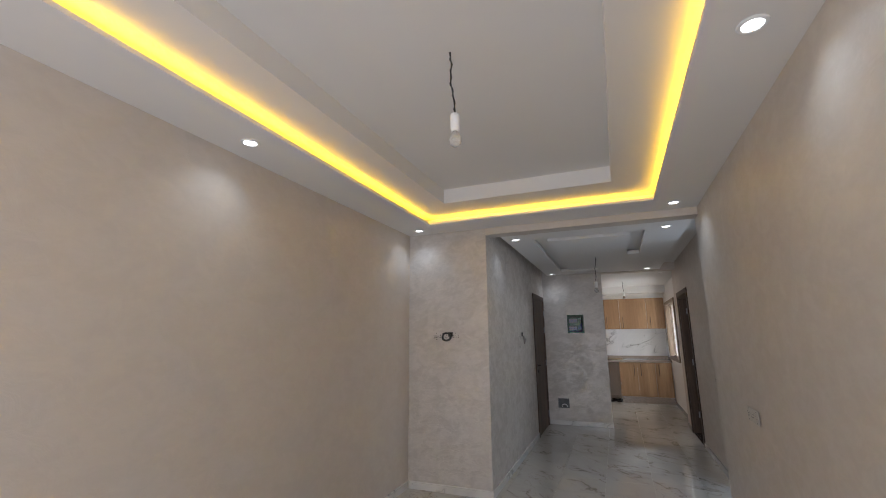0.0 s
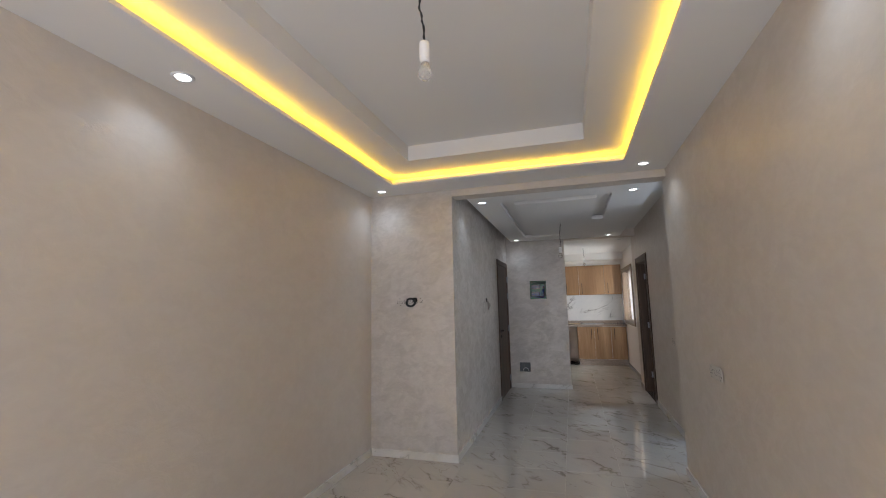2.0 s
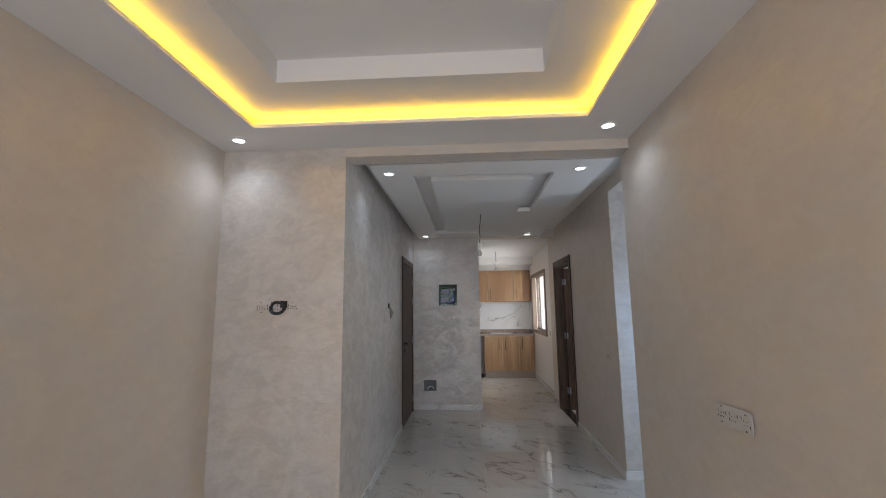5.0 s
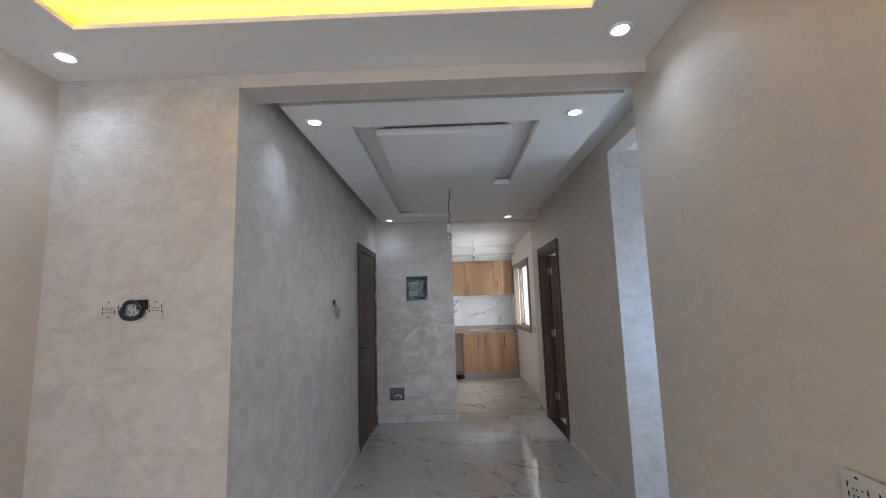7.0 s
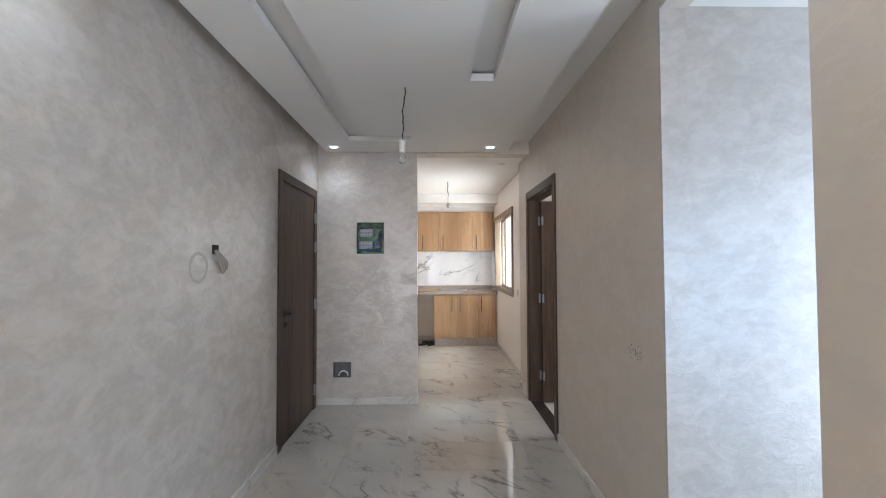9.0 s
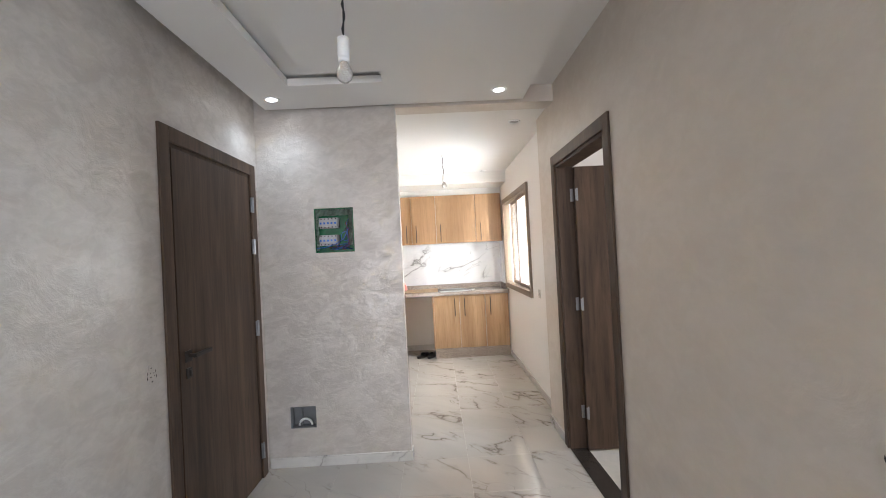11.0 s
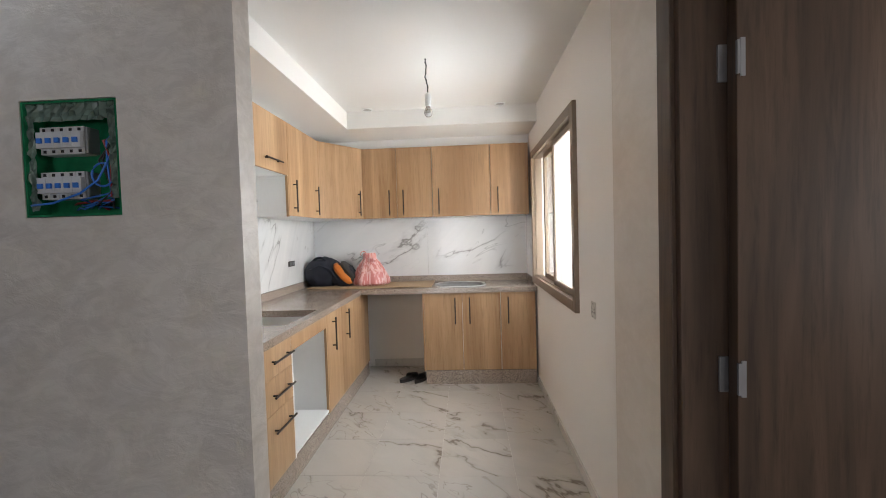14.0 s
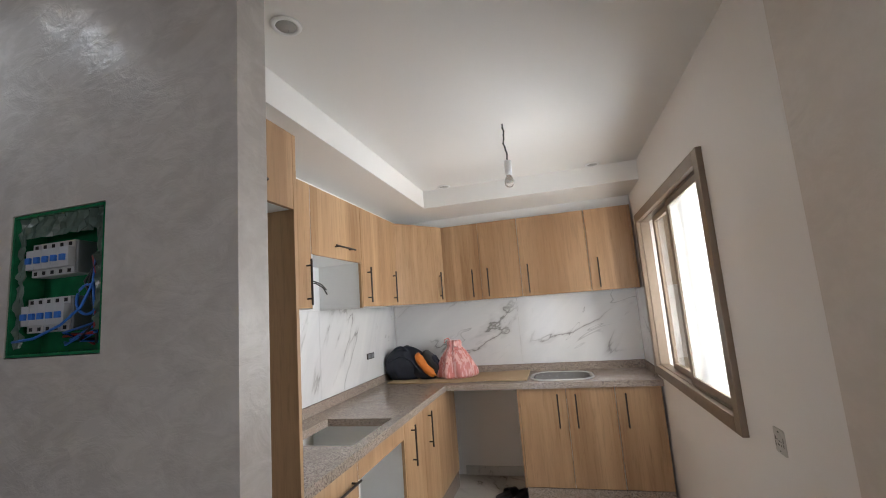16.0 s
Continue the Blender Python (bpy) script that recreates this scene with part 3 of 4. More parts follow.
tagged(place_mesh(finish(bm, "led_strip", TAPE), "led_strip"), "glowing yellow light strip hidden in the ceiling cove", "light strip")


# ---------------------------------------------------------------- kitchen
def bar(door, p, axis, length, out):
    """A dark bar handle on two posts; p its middle on the door face, out the way off the door."""
    x, y, z = p
    o = Vector(out)
    u = Vector((0, 0, 1)) if axis == "z" else Vector((0, 1, 0)) if axis == "y" else Vector((1, 0, 0))
    c = Vector(p) + o * 0.03
    bm = bmesh.new()
    rot = Vector((0, 0, 1)).rotation_difference(u).to_matrix().to_4x4()
    r = bmesh.ops.create_cone(bm, segments=10, radius1=0.006, radius2=0.006, depth=length, cap_ends=True)
    bmesh.ops.transform(bm, matrix=Matrix.Translation(c) @ rot, verts=r["verts"])
    rot2 = Vector((0, 0, 1)).rotation_difference(o).to_matrix().to_4x4()
    for s in (-0.36, 0.36):
        r = bmesh.ops.create_cone(bm, segments=8, radius1=0.005, radius2=0.005, depth=0.03, cap_ends=True)
        bmesh.ops.transform(bm, matrix=Matrix.Translation(Vector(p) + u * length * s + o * 0.015) @ rot2, verts=r["verts"])
    return place_mesh(finish(bm, "handle", BLACK, False), "handle", door)


G = 0.0015
PX = (1, 0, 0)
NY = (0, -1, 0)
# base units under the back counter: fronts in the plane y = 10.72
for a, b, fronts in ((0.06, 0.778, [(0.06, 0.42, 0.352), (0.42, 0.778, 0.488)]), (0.780, 1.105, [(0.780, 1.105, 0.848)])):
    c = thing("base_cabinet", ((a + b) / 2, 11.0, 0), "light oak base cabinet with dark bar handles", "cabinet", "base cabinets")
    boxes("body", [(a, a + 0.018, 10.74, 11.285, 0.135, 0.874), (b - 0.018, b, 10.74, 11.285, 0.135, 0.874), (a + 0.018, b - 0.018, 10.74, 11.285, 0.135, 0.153), (a + 0.018, b - 0.018, 11.27, 11.285, 0.153, 0.874)], MELAMINE, 0, c)
    boxes("plinth", [(a, b, 10.728, 10.75, 0, 0.132)], GRANITE, 0.001, c)
    for u, v, h in fronts:
        d = boxes("front", [(u + G, v - G, 10.72, 10.738, 0.138, 0.868)], OAK, 0.0012, c)
        bar(d, (h, 10.72, 0.705), "z", 0.25, NY)
boxes("side_panel", [(0.042, 0.0595, 10.722, 11.285, 0.132, 0.874)], OAK, 0.001, bpy.data.objects["base_cabinet"])

# drawers, oven housing and doors under the side counter: fronts in the plane x = -0.56
c = thing("drawer_cabinet", (-0.88, 8.92, 0), "light oak drawer cabinet with white side panel", "cabinet", "base cabinets")
boxes("body", [(-1.19, -0.58, 8.68, 8.698, 0.0, 0.874), (-1.19, -0.58, 9.127, 9.145, 0.1, 0.874), (-1.19, -0.58, 8.698, 9.127, 0.1, 0.118), (-1.19, -1.175, 8.698, 9.127, 0.118, 0.874)], MELAMINE, 0, c)
boxes("plinth", [(-0.60, -0.566, 8.70, 9.145, 0, 0.132)], GRANITE, 0.001, c)
for z0, z1, hz in ((0.700, 0.868, 0.785), (0.512, 0.697, 0.604), (0.138, 0.509, 0.418)):
    d = boxes("drawer_front", [(-0.578, -0.56, 8.682 + G, 9.145 - G, z0, z1)], OAK, 0.0012, c)
    bar(d, (-0.56, 8.99, hz), "y", 0.25, PX)
c = thing("oven_cabinet", (-0.88, 9.46, 0), "oak oven housing with an empty white recess", "cabinet", "base cabinets")
boxes("body", [(-1.19, -0.562, 9.147, 9.165, 0.132, 0.874), (-1.19, -0.562, 9.757, 9.775, 0.132, 0.874), (-1.19, -0.562, 9.165, 9.757, 0.150, 0.168), (-1.19, -1.17, 9.165, 9.757, 0.168, 0.70)], MELAMINE, 0, c)
boxes("rail", [(-0.578, -0.56, 9.147 + G, 9.775 - G, 0.772, 0.868), (-0.578, -0.56, 9.754, 9.775 - G, 0.138, 0.772)], OAK, 0.0012, c)
boxes("plinth", [(-0.60, -0.566, 9.147, 9.775, 0, 0.132)], GRANITE, 0.001, c)
c = thing("base_cabinet", (-0.88, 10.3, 0), "light oak base cabinet with two doors and blank corner", "cabinet", "base cabinets")
boxes("body", [(-1.19, -0.58, 9.777, 11.05, 0.135, 0.874)], MELAMINE, 0, c)
boxes("plinth", [(-0.60, -0.566, 9.777, 11.04, 0, 0.132)], GRANITE, 0.001, c)
boxes("filler", [(-0.578, -0.56, 10.50 + G, 11.05, 0.138, 0.868)], OAK, 0.0012, c)
for u, v, h in ((9.777, 10.14, 9.895), (10.14, 10.50, 10.255)):
    d = boxes("front", [(-0.578, -0.56, u + G, v - G, 0.138, 0.868)], OAK, 0.0012, c)
    bar(d, (-0.56, h, 0.70), "z", 0.25, PX)

# worktop with cut-outs for hob and sink, and upstand
HOB, SINK = (-1.03, -0.595, 9.17, 9.675), (0.17, 0.63, 10.80, 11.15)
c = thing("worktop", (-0.2, 11.0, 0.875), "polished pinkish granite worktop with hob and sink cutouts", "countertop")
us = sorted({-1.197, -0.535, 1.117, HOB[0], HOB[1], SINK[0], SINK[1]})
vs = sorted({8.662, 10.69, 11.298, *HOB[2:], *SINK[2:]})
me = sheet("top", us, vs, 0.8745, 0.92, [HOB, SINK, (-0.535, 1.117, 8.0, 10.69)], GRANITE)
place_mesh(me, "top", c)
boxes("upstand", [(-1.198, -1.18, 8.665, 11.28, 0.92, 0.988), (-1.198, 1.117, 11.28, 11.298, 0.92, 0.988), (1.10, 1.118, 10.86, 11.28, 0.92, 0.985)], GRANITE, 0.002, c)

# marble splashback slabs
c = structure(thing("splashback", (0, 11.295, 0.988), "", ""), "white marble wall slabs with grey veins", "splashback")
for b in ((-1.186, 0.058, 11.288, 11.299, 0.989, 1.604), (0.060, 1.108, 11.288, 11.299, 0.989, 1.604)):
    boxes("slab", [b], SLAB, 0.001, c)
for b in ((-1.199, -1.188, 8.67, 9.87, 0.989, 1.604), (-1.199, -1.188, 9.872, 11.287, 0.989, 1.604)):
    boxes("slab", [b], SLAB, 0.001, c)
boxes("slab", [(1.109, 1.1195, 10.825, 11.287, 0.989, 1.604)], SLAB, 0.001, c)


# wall units along the back: fronts in the plane y = 10.99
UZ0, UZ1 = 1.605, 2.305
for a, b, fronts in ((-0.564, 0.146, [(-0.564, -0.212, -0.285), (-0.212, 0.146, -0.144)]), (0.148, 0.725, [(0.148, 0.725, 0.212)]), (0.727, 1.085, [(0.727, 1.085, 0.797)])):
    c = thing("wall_cabinet", ((a + b) / 2, 11.15, UZ0), "light oak wall cabinet with dark bar handles", "cabinet", "wall cabinets")
    boxes("body", [(a, b, 11.01, 11.297, UZ0, UZ1)], MELAMINE, 0, c)
    for u, v, h in fronts:
        d = boxes("front", [(u + G, v - G, 10.99, 11.008, UZ0, UZ1)], OAK, 0.0012, c)
        bar(d, (h, 10.99, 1.757), "z", 0.25, NY)
boxes("side_panel", [(1.0855, 1.103, 10.992, 11.297, UZ0, UZ1)], OAK, 0.001, bpy.data.objects["wall_cabinet"])
# slanted corner unit
c = thing("corner_cabinet", (-0.95, 11.1, UZ0), "light oak slanted corner wall cabinet", "cabinet", "wall cabinets")
bm = bmesh.new()
pts = [(-1.197, 10.54), (-0.87, 10.54), (-0.568, 10.99), (-0.568, 11.297), (-1.197, 11.297)]
lo = [bm.verts.new((*p, UZ0)) for p in pts]
hi = [bm.verts.new((*p, UZ1)) for p in pts]
bm.faces.new(lo), bm.faces.new(hi)
for k in range(5):
    bm.faces.new([lo[k], lo[(k + 1) % 5], hi[(k + 1) % 5], hi[k]])
place_mesh(finish(bm, "body", MELAMINE), "body", c)
dirv = Vector((0.302, 0.45, 0)).normalized()
nrm = Vector((dirv.y, -dirv.x, 0))
bm = bmesh.new()
add_box(bm, 0.004, 0.538, -0.018, 0.0, 0, UZ1 - UZ0, bevel=0.0012)
bm.transform(Matrix.Translation(Vector((-0.87, 10.54, UZ0)) + nrm * 0.001) @ Matrix.Rotation(math.atan2(dirv.y, dirv.x), 4, "Z"))
d = place_mesh(finish(bm, "front", OAK), "front", c)
bar(d, Vector((-0.87, 10.54, 1.757)) + dirv * 0.48 + nrm * 0.019, "z", 0.25, nrm)
# wall units along the side: fronts in the plane x = -0.85
c = thing("wall_cabinet", (-1.02, 8.96, UZ0), "light oak wall cabinet beside the microwave recess", "cabinet", "wall cabinets")
boxes("body", [(-1.197, -0.87, 8.668, 9.262, UZ0, UZ1)], MELAMINE, 0, c)
d = boxes("front", [(-0.868, -0.85, 8.67, 9.262 - G, UZ0, UZ1)], OAK, 0.0012, c)
bar(d, (-0.85, 9.215, 1.745), "z", 0.25, PX)
c = thing("microwave_cabinet", (-1.02, 9.57, UZ0), "oak flap cabinet above an empty white microwave recess", "cabinet", "wall cabinets")
boxes("body", [(-1.197, -0.852, 9.264, 9.278, 1.60, UZ1), (-1.197, -0.852, 9.872, 9.886, 1.60, UZ1), (-1.197, -0.87, 9.278, 9.872, 1.905, UZ1), (-1.197, -1.18, 9.278, 9.872, 1.60, 1.905)], MELAMINE, 0, c)
d = boxes("flap", [(-0.868, -0.85, 9.264 + G, 9.888 - G, 1.905, UZ1)], OAK, 0.0012, c)
boxes("edge", [(-0.868, -0.85, 9.869, 9.888 - G, 1.597, 1.904)], OAK, 0.001, c)
bar(d, (-0.85, 9.62, 1.98), "y", 0.25, PX)
tube("cable", [(-0.93, 9.28, 1.755), (-0.925, 9.40, 1.765), (-0.93, 9.49, 1.75), (-0.94, 9.56, 1.72)], 0.004, WIRE, c)
tube("cable", [(-0.93, 9.28, 1.75), (-0.92, 9.41, 1.752), (-0.925, 9.50, 1.73), (-0.93, 9.55, 1.69)], 0.004, WIRE, c)
c = thing("wall_cabinet", (-1.02, 10.2, UZ0), "light oak wall cabinet with two narrow doors", "cabinet", "wall cabinets")
boxes("body", [(-1.197, -0.87, 9.89, 10.535, UZ0, UZ1)], MELAMINE, 0, c)
for u, v, h in ((9.89, 10.213, 9.975), (10.213, 10.536, 10.457)):
    d = boxes("front", [(-0.868, -0.85, u + G, v - G, UZ0, UZ1)], OAK, 0.0012, c)
    bar(d, (-0.85, h, 1.757), "z", 0.25, PX)
# fridge housing: tall side panel and top cabinet
c = thing("fridge_cabinet", (-0.87, 8.32, 1.985), "oak cabinet over an empty fridge recess with tall side panel", "cabinet", "wall cabinets")
boxes("body", [(-1.197, -0.55, 7.950, 8.638, 1.985, 2.30)], MELAMINE, 0, c)
d = boxes("front", [(-0.548, -0.53, 7.950, 8.638, 1.985, 2.30)], OAK, 0.0012, c)
bar(d, (-0.53, 8.32, 2.05), "y", 0.25, PX)
boxes("side_panel", [(-1.197, -0.53, 8.64, 8.66, 0.885, 2.30)], OAK, 0.001, c)


# ---------------------------------------------------------------- things on the worktop
def rounded_ring(name, x0, x1, y0, y1, rad, levels, mat, parent=None, cap=True):
    """Rounded rectangles stacked: levels are (inset, z)."""
    bm = bmesh.new()
    rings = []
    for inset, z in levels:
        ring_pts = []
        r = max(rad - inset, 0.01)
        for cx, cy, a0 in ((x1 - inset - r, y1 - inset - r, 0), (x0 + inset + r, y1 - inset - r, 90), (x0 + inset + r, y0 + inset + r, 180), (x1 - inset - r, y0 + inset + r, 270)):
            for k in range(7):
                a = radians(a0 + 15 * k)
                ring_pts.append(bm.verts.new((cx + r * math.cos(a), cy + r * math.sin(a), z)))
        rings.append(ring_pts)
    for a, b in zip(rings, rings[1:]):
        n = len(a)
        for q in range(n):
            bm.faces.new([a[q], a[(q + 1) % n], b[(q + 1) % n], b[q]])
    if cap:
        bm.faces.new(rings[-1])
    return place_mesh(finish(bm, name, mat, True), name, parent)


c = thing("sink", (0.4, 10.97, 0.92), "oval white-rimmed sink bowl set into the worktop", "sink")
rounded_ring("rim", 0.14, 0.66, 10.765, 11.185, 0.16, [(0.0, 0.9205), (0.002, 0.926), (0.008, 0.929), (0.016, 0.929), (0.024, 0.926), (0.036, 0.912)], CERAMIC, c, False)
rounded_ring("bowl", 0.14, 0.66, 10.765, 11.185, 0.16, [(0.036, 0.925), (0.040, 0.80), (0.075, 0.765), (0.16, 0.76)], SINKIN, c)
lathe("drain", [(0.032, 0.0), (0.032, 0.004), (0.024, 0.005), (0.02, 0.002)], (0.4, 10.97, 0.76), STEEL, c)

bm = bmesh.new()
add_box(bm, -1.10, 0.125, 10.80, 11.27, 0.921, 0.929, bevel=0.001)
cut = bmesh.ops.subdivide_edges(bm, edges=[e for e in bm.edges if e.calc_length() > 0.9], cuts=16)
for v in bm.verts:
    v.co.z += max(0, 0.006 * math.sin(v.co.x * 7.0 + v.co.y * 9))
    v.co.y += 0.008 * math.sin(v.co.x * 3.1)
tagged(place_mesh(finish(bm, "cardboard_sheet", CARD), "cardboard_sheet"), "flat brown cardboard sheet lying on the worktop", "cardboard")


def lump(name, centre, size, mat, parent, seed, rough=0.12, flat=0.75, tilt=0.0, power=2.6):
    """A soft stuffed shape: a squared ball with folds, flat underneath."""
    bm = bmesh.new()
    bmesh.ops.create_icosphere(bm, subdivisions=4, radius=1.0)
    rnd = Vector((seed * 3.7, seed * 1.3, seed * 2.1))
    rot = Matrix.Rotation(radians(tilt), 3, "Y")
    for v in bm.verts:
        p = v.co.normalized()
        k = (abs(p.x) ** power + abs(p.y) ** power + abs(p.z) ** power) ** (-1 / power)
        k *= 1 + rough * noise.noise(p * 2.0 + rnd) + rough * 0.5 * noise.noise(p * 5.5 + rnd)
        q = rot @ Vector((p.x * k * size[0], p.y * k * size[1], p.z * k * size[2]))
        q.z = max(q.z, -size[2] * flat)
        v.co = q + Vector(centre)
    return place_mesh(finish(bm, name, mat, True), name, parent)


c = thing("duffel_bag", (-0.93, 11.03, 0.935), "slumped navy nylon bag with orange panel on cardboard", "bag")
lump("body", (-1.005, 11.04, 1.055), (0.175, 0.14, 0.16), NAVY, c, 2, 0.16)
lump("side_pocket", (-0.80, 11.02, 1.035), (0.13, 0.11, 0.12), NAVY, c, 5, 0.16, 0.85, 25)
lump("orange_panel", (-0.785, 10.985, 1.06), (0.045, 0.105, 0.135), ORANGE, c, 7, 0.08, 0.9, -38)
lump("flap", (-0.735, 11.01, 1.09), (0.035, 0.10, 0.11), WIRE, c, 9, 0.08, 0.95, -38)
tube("strap", arc((-1.02, 10.96, 1.14), 0.085, 10, 170, 12), 0.011, NAVY, c)
tube("strap", [(-1.12, 10.93, 1.10), (-1.0, 10.89, 1.15), (-0.9, 10.90, 1.11), (-0.82, 10.91, 1.0)], 0.009, NAVY, c)

c = thing("plastic_sack", (-0.52, 11.06, 0.93), "tied pink striped plastic sack on the cardboard", "bag")
bm = bmesh.new()
prof = [(0.165, 0.0), (0.185, 0.02), (0.180, 0.06), (0.160, 0.12), (0.130, 0.18), (0.092, 0.235), (0.066, 0.262), (0.062, 0.28), (0.066, 0.305), (0.056, 0.325)]
rings = []
for r, h in prof:
    rr = []
    for q in range(56):
        a = 2 * math.pi * q / 56
        k = r * (1 + 0.07 * math.sin(9 * a + 3 * h) + 0.10 * noise.noise(Vector((math.cos(a) * 2, math.sin(a) * 2, h * 9))))
        rr.append(bm.verts.new((-0.52 + k * math.cos(a) - 0.06 * h * 0.5, 11.06 + 0.8 * k * math.sin(a), 0.932 + h)))
    rings.append(rr)
for a, b in zip(rings, rings[1:]):
    for q in range(56):
        bm.faces.new([a[q], a[(q + 1) % 56], b[(q + 1) % 56], b[q]])
bm.faces.new(rings[0]), bm.faces.new(rings[-1])
place_mesh(finish(bm, "sack", PINK, True), "sack", c)
tube("tie_loop", arc((-0.585, 11.04, 1.245), 0.03, -40, 200, 10), 0.006, PINK, c)
lump("knot", (-0.50, 11.0, 1.185), (0.03, 0.025, 0.02), PINK, c, 4, 0.2, 1.0)


# slippers on the floor
def slipper(x, y, turn):
    c = thing("slipper", (x, y, 0.002), "black rubber slipper on the tiled floor", "slipper", "pair of slippers")
    bm = bmesh.new()
    n = 28
    lo, hi = [], []
    for q in range(n):
        a = 2 * math.pi * q / n
        px, py = 0.046 * math.cos(a) * (1 + 0.12 * math.sin(a)), 0.125 * math.sin(a)
        lo.append(bm.verts.new((px, py, 0)))
        hi.append(bm.verts.new((px * 1.04, py * 1.02, 0.022 + 0.012 * (py < 0) * abs(py) / 0.125)))
    bm.faces.new(lo), bm.faces.new(hi)
    for q in range(n):
        bm.faces.new([lo[q], lo[(q + 1) % n], hi[(q + 1) % n], hi[q]])
    s = new("sole", finish(bm, "sole", RUBBER))
    s.parent = c
    bm = bmesh.new()
    rows = []
    for i in range(7):
        yy = 0.0 + 0.1 * i / 6
        wdt = 0.05 * math.sqrt(max(0.05, 1 - (yy / 0.125) ** 2))
        rows.append([bm.verts.new((wdt * math.cos(math.pi * k / 10), yy, 0.018 + (0.05 - 0.018 * i / 6) * math.sin(math.pi * k / 10))) for k in range(11)])
    for a, b in zip(rows, rows[1:]):
        for k in range(10):
            bm.faces.new([a[k], a[k + 1], b[k + 1], b[k]])
    bmesh.ops.solidify(bm, geom=bm.faces[:], thickness=0.005)
    s = new("strap", finish(bm, "strap", RUBBER, True))
    s.parent = c
    c.rotation_euler[2] = radians(turn)


slipper(-0.125, 10.86, -38)
slipper(0.0, 10.85, -24)


# ---------------------------------------------------------------- electric boxes, sockets and wires
c = thing("breaker_panel", (-0.595, 7.93, 1.51), "open green breaker box with white breakers and wires", "breaker panel")
boxes("box", [(-0.733, -0.457, 7.925, 7.943, 1.512, 1.828), (-0.733, -0.727, 7.862, 7.925, 1.512, 1.828), (-0.463, -0.457, 7.862, 7.925, 1.512, 1.828), (-0.727, -0.463, 7.862, 7.925, 1.512, 1.518), (-0.727, -0.463, 7.862, 7.925, 1.822, 1.828)], GREEN, 0, c)
for z, x0, k in ((1.725, -0.705, 5), (1.60, -0.71, 5)):
    grp = boxes("breaker_row", [(x0 + 0.026 * q, x0 + 0.026 * q + 0.0255, 7.885, 7.94, z - 0.038, z + 0.038) for q in range(k)] + [(x0 + 0.026 * q, x0 + 0.026 * q + 0.0255, 7.872, 7.885, z - 0.022, z + 0.022) for q in range(k)], PALE, 0.001, c)
    boxes("switch", [(x0 + 0.026 * q + 0.006, x0 + 0.026 * q + 0.019, 7.866, 7.8725, z - 0.009, z + 0.005) for q in range(k)], BLUE, 0.001, grp)
    for q in range(k):
        for s in (-1, 1):
            boxes("screw_hole", [(x0 + 0.026 * q + 0.009, x0 + 0.026 * q + 0.017, 7.8835, 7.885, z + s * 0.030 - 0.004, z + s * 0.030 + 0.004)], HOLE_SHADE, 0, grp)
    # thin grey plate added to give the row its shaded side face
    boxes("side_shade", [(x0 + 0.026 * k + 0.001, x0 + 0.026 * k + 0.009, 7.886, 7.94, z - 0.036, z + 0.036)], GREY, 0.002, c)
FILM = plain("crinkled_clear_film", (0.22, 0.30, 0.25), 0.12, vary=0.95, scale=14, bump=0.8)
for x0, x1, z0, z1, sd in ((-0.728, -0.462, 1.775, 1.826, 3), (-0.728, -0.706, 1.53, 1.80, 8), (-0.492, -0.462, 1.56, 1.80, 11)):
    bm = bmesh.new()
    nx, nz = max(4, int((x1 - x0) / 0.012)), max(4, int((z1 - z0) / 0.012))
    vg = [[bm.verts.new((x0 + (x1 - x0) * i / nx, 7.872 + 0.014 * noise.noise((i * 0.7, j * 0.8, sd)), z0 + (z1 - z0) * j / nz + 0.006 * noise.noise((i * 0.5, j, sd + 4)))) for j in range(nz + 1)] for i in range(nx + 1)]
    for i in range(nx):
        for j in range(nz):
            bm.faces.new([vg[i][j], vg[i + 1][j], vg[i + 1][j + 1], vg[i][j + 1]])
    bmesh.ops.solidify(bm, geom=bm.faces[:], thickness=0.0008)
    place_mesh(finish(bm, "film_strip", FILM), "film_strip", c)
rw = random.Random(4)
for q in range(9):
    x0 = -0.72 + 0.24 * rw.random()
    mat = (BLUE, BLUE, RED, WIRE)[q % 4]
    pts = [(x0, 7.94, 1.53 + 0.02 * rw.random()), (x0 + 0.05, 7.90, 1.525 + 0.03 * rw.random()), (-0.60 + 0.12 * rw.random(), 7.88, 1.53 + 0.03 * rw.random()), (-0.50, 7.885, 1.55 + 0.03 * rw.random()), (-0.485, 7.90, 1.62 + 0.15 * rw.random())]
    tube("wire", pts, 0.0028, mat, c, 6)
tube("wire", arc((-0.52, 7.878, 1.625), 0.032, 60, 330, 14), 0.003, BLUE, c, 6)
tube("wire", [(-0.73, 7.87, 1.545), (-0.66, 7.868, 1.55), (-0.58, 7.868, 1.575), (-0.53, 7.872, 1.61), (-0.49, 7.88, 1.69)], 0.003, BLUE, c, 6)

for q in range(4):
    tube("wire", [(-0.475 - 0.012 * q, 7.90, 1.79 - 0.02 * q), (-0.49 - 0.01 * q, 7.885, 1.72), (-0.53 + 0.012 * q, 7.878, 1.665), (-0.50, 7.88, 1.60 - 0.012 * q), (-0.472, 7.895, 1.56)], 0.0028, (WIRE, WIRE, BLUE, RED)[q], c, 6)

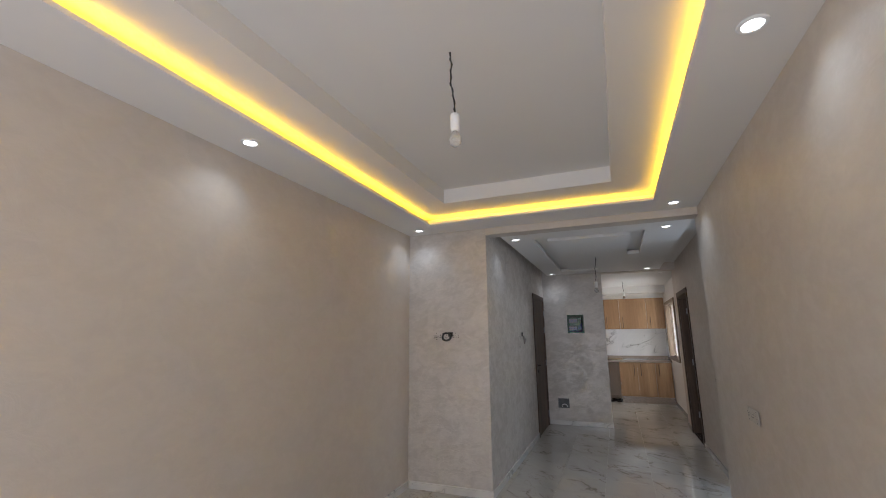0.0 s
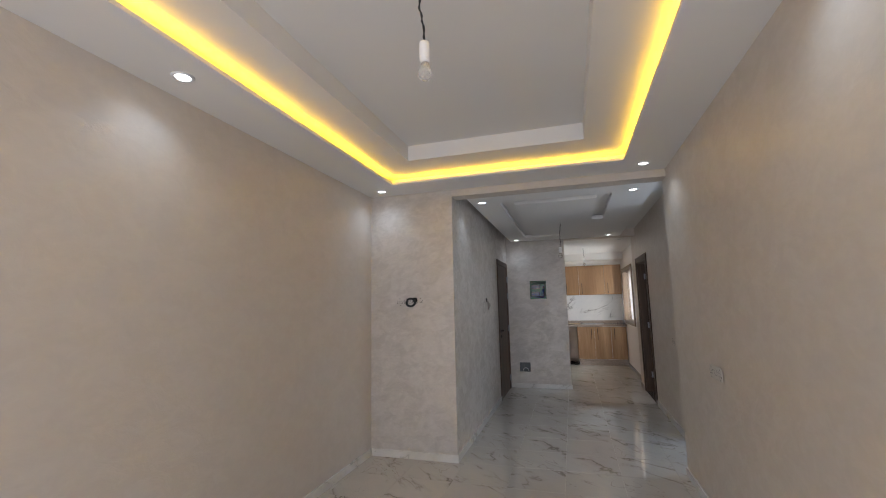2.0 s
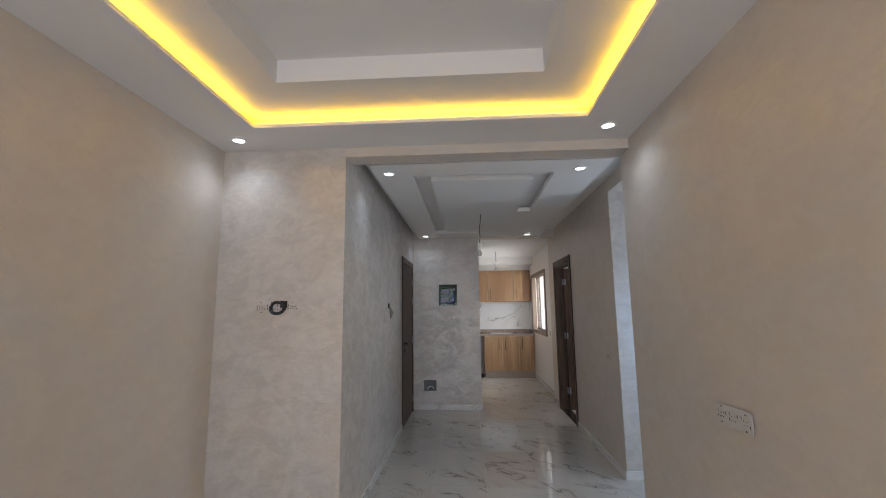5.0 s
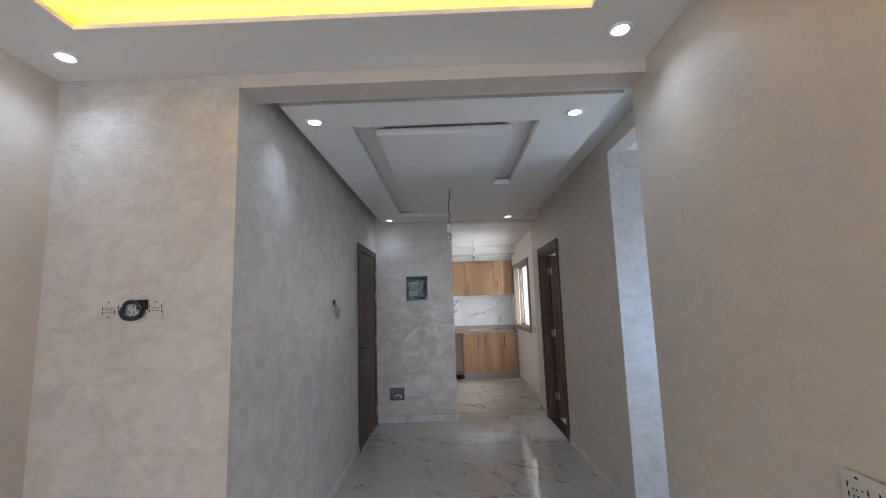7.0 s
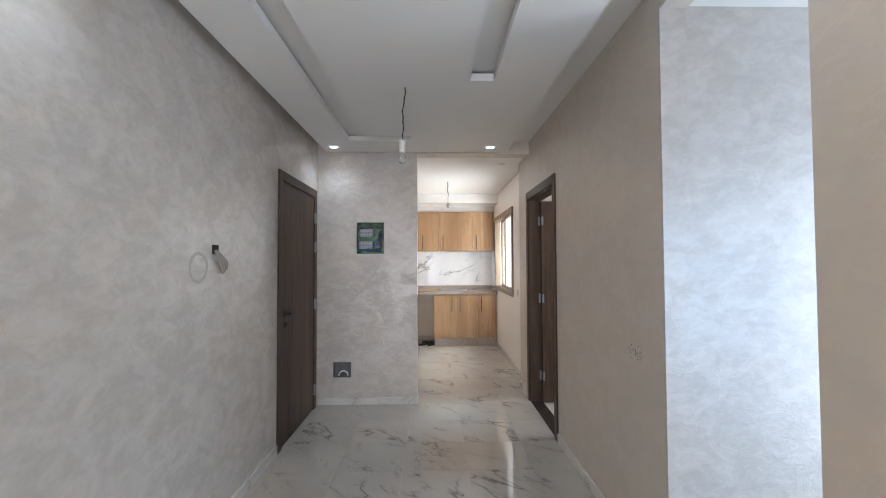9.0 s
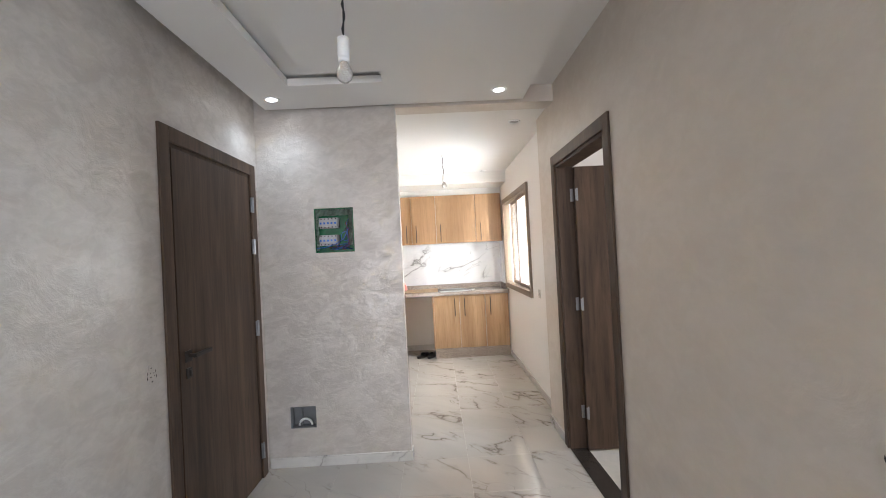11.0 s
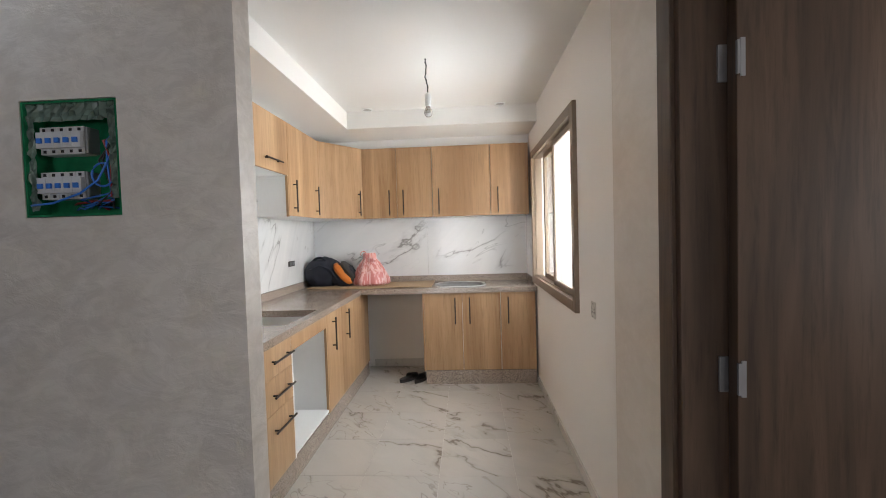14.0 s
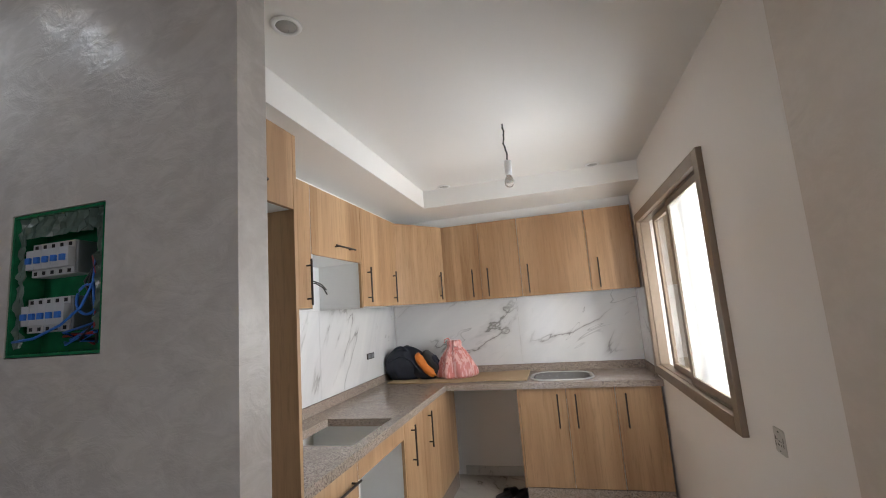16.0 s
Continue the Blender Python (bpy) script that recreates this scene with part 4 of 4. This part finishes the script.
c = thing("wall_box", (-0.878, 7.93, 0.268), "open grey cable box low in the wall", "electric box")
boxes("box", [(-0.968, -0.787, 7.925, 7.943, 0.27, 0.422), (-0.968, -0.963, 7.864, 7.925, 0.27, 0.422), (-0.792, -0.787, 7.864, 7.925, 0.27, 0.422), (-0.963, -0.792, 7.864, 7.925, 0.27, 0.275), (-0.963, -0.792, 7.864, 7.925, 0.417, 0.422), (-0.90, -0.896, 7.9, 7.925, 0.275, 0.417)], GREY, 0, c)
tube("wire", arc((-0.868, 7.88, 0.285), 0.045, 0, 180, 12), 0.008, TRIM, c)


def raw_socket(name, label, plane, face, way, u0, u1, z, count, patch=None):
    """Rough open socket boxes in a wall: a smear of raw plaster, ragged holes as flat dark marks. plane x or y; face
    its place; way off the wall.
    """
    put = (lambda u, w, zz: (face + way * w, u, zz)) if plane == "x" else (lambda u, w, zz: (u, face + way * w, zz))
    c = thing(name, put((u0 + u1) / 2, 0, z), label, "socket")
    rr = random.Random(int(abs(u0) * 1000))
    bm = bmesh.new()
    pts = []
    for k in range(40):
        a = 2 * math.pi * k / 40
        su, sz = math.cos(a), math.sin(a)
        kk = (abs(su) ** 12 + abs(sz) ** 12) ** (-1 / 12) * (1 + 0.03 * rr.uniform(-1, 1))
        pts.append(((u0 + u1) / 2 + (u1 - u0) / 2 * su * kk, z + 0.042 * sz * kk))
    fr = [bm.verts.new(put(u, 0.003, zz)) for u, zz in pts]
    bk = [bm.verts.new(put(u, 0.0, zz)) for u, zz in pts]
    bm.faces.new(fr)
    for k in range(40):
        bm.faces.new([fr[k], fr[(k + 1) % 40], bk[(k + 1) % 40], bk[k]])
    place_mesh(finish(bm, "patch", patch or CHALK), "patch", c)
    bm = bmesh.new()
    for q in range(count):
        uc = u0 + (u1 - u0) * (q + 0.5) / count
        # flat shade marks: two fixing holes, slots at the box edges, terminal holes in the middle
        marks = [(0.0, 0.031, 0.005, 0.0028), (0.002, -0.031, 0.005, 0.0028)]
        marks += [(e * 0.027, dz, 0.0022, 0.0075) for e in (-1, 1) for dz in (-0.012, 0.010)]
        marks += [(du, dz, 0.0026, 0.0026) for du in (-0.010, 0.002, 0.013) for dz in (-0.010, 0.004)]
        for du, dz, su, sz in marks:
            if rr.random() < 0.15:
                continue
            du, dz = du + rr.uniform(-0.002, 0.002), dz + rr.uniform(-0.003, 0.003)
            v = [bm.verts.new(put(uc + du + 1.15 * su * math.cos(b) * rr.uniform(0.7, 1.3), 0.0042, z + dz + 1.15 * sz * math.sin(b) * rr.uniform(0.7, 1.3))) for b in (0, 0.9, 1.8, 2.7, 3.6, 4.5, 5.4)]
            bm.faces.new(v)
    tagged(place_mesh(finish(bm, "screw_gap", HOLE_SHADE), "screw_gap", c), kind="stuff")
    return c, put


c, put = raw_socket("socket_box", "row of open socket boxes with coiled black cable", "y", 4.218, -1, -1.725, -1.44, 1.485, 4, SWIRL)
for r, zz in ((0.046, 1.478), (0.040, 1.481), (0.050, 1.480)):
    tube("cable_coil", [(p[0] * 1.0, 4.197 + 0.007 * math.sin(k * 0.4 + 60 * r), zz + (p[2] - zz) * 0.82) for k, p in enumerate(arc((-1.572, 4.2, zz), r, 40, 400, 36))], 0.006, WIRE, c)
boxes("open_box", [(-1.552, -1.508, 4.200, 4.2125, 1.482, 1.526)], HOLE_SHADE, 0.001, c)
raw_socket("socket_box", "row of three unfinished socket boxes in raw plaster", "x", 0.80, -1, 3.21, 3.45, 0.995, 3)
raw_socket("socket_box", "unfinished double socket box in the hall wall", "x", 1.03, -1, 5.545, 5.685, 0.985, 2, PLASTER)
raw_socket("socket_box", "unfinished single socket box below the kitchen window", "x", 1.12, -1, 8.91, 8.985, 1.02, 1)
raw_socket("switch_box", "small unfinished switch box beside the door", "x", -1.13, 1, 6.645, 6.69, 1.007, 1, SWIRL)
c = thing("socket", (-1.185, 10.67, 1.17), "small dark socket box in the marble splashback", "socket")
boxes("plate", [(-1.188, -1.183, 10.60, 10.74, 1.165, 1.215)], BLACK, 0.002, c)
boxes("insert", [(-1.183, -1.180, 10.615, 10.66, 1.172, 1.208), (-1.183, -1.180, 10.675, 10.725, 1.172, 1.208)], GREY, 0.001, c)

SHEATH = plain("dusty_cable_sheath", (0.36, 0.31, 0.27), 0.6, vary=0.3)
c = thing("wall_lamp_outlet", (-1.12, 5.86, 1.49), "wall box with bundled cable hanging out", "cable outlet")
boxes("open_box", [(-1.13, -1.122, 5.83, 5.885, 1.475, 1.525)], HOLE_SHADE, 0.002, c)
for q in range(8):
    o = 0.005 * q
    tube("cable", [(-1.125, 5.845 + o * 0.5, 1.495), (-1.112, 5.85 + o * 0.7, 1.475), (-1.108 + 0.002 * q, 5.875 + o * 1.2, 1.43), (-1.112, 5.905 + o * 1.2, 1.385 + 0.002 * q), (-1.114, 5.915 + o, 1.372 + 0.004 * q)], 0.0075, (SHEATH, GREY, SHEATH)[q % 3], c, 6)
bm = bmesh.new()
inner, outer = [], []
for k in range(40):
    a = 2 * math.pi * k / 40
    kk = 1 + 0.05 * noise.noise((math.cos(a), math.sin(a), 2))
    inner.append(bm.verts.new((-1.1285, 5.70 + 0.068 * kk * math.cos(a), 1.405 + 0.062 * kk * math.sin(a))))
    outer.append(bm.verts.new((-1.1285, 5.70 + 0.088 * kk * math.cos(a), 1.405 + 0.080 * kk * math.sin(a))))
for k in range(40):
    bm.faces.new([inner[k], inner[(k + 1) % 40], outer[(k + 1) % 40], outer[k]])
place_mesh(finish(bm, "rub_mark", plain("grey_rub_mark", (0.47, 0.43, 0.395), 0.6, vary=0.3)), "rub_mark", c)

# ---------------------------------------------------------------- floor tiles
T, J = 0.45, 0.0009
cut_tiles = {}
fl = bpy.data.objects["floor"]
base = Vector(fl.location)
areas = [(-2.01, 0.80, -1.6, 4.22), (-1.13, 1.03, 4.22, 8.0), (-1.20, 1.12, 8.0, 11.30), (0.80, 2.6, 4.40, 5.36)]
rt = random.Random(2)
for i in range(-8, 8):
    for j in range(-6, 30):
        x, y = 0.28 + T * (i + 0.5), -0.25 + T * (j + 0.5)
        if any(a - T / 2 < x < b + T / 2 and p - T / 2 < y < q + T / 2 for a, b, p, q in areas):
            near = [r for r in areas if r[0] - T / 2 < x < r[1] + T / 2 and r[2] - T / 2 < y < r[3] + T / 2]
            x0, x1 = max(x - T / 2, min(r[0] for r in near) - 0.05), min(x + T / 2, max(r[1] for r in near) + 0.05)
            y0, y1 = max(y - T / 2, min(r[2] for r in near) - 0.05), min(y + T / 2, max(r[3] for r in near) + 0.05)
            if x1 - x0 < 0.01 or y1 - y0 < 0.01:
                continue
            key = (round(x1 - x0, 3), round(y1 - y0, 3))
            if key not in cut_tiles:
                bm = bmesh.new()
                add_box(bm, -key[0] / 2 + J, key[0] / 2 - J, -key[1] / 2 + J, key[1] / 2 - J, -0.0025, 0.0, bevel=0.0006)
                cut_tiles[key] = finish(bm, "tile", FLOOR)
            t = new("tile", cut_tiles[key])
            t.parent = fl
            t.location = Vector(((x0 + x1) / 2, (y0 + y1) / 2, 0.0)) - base
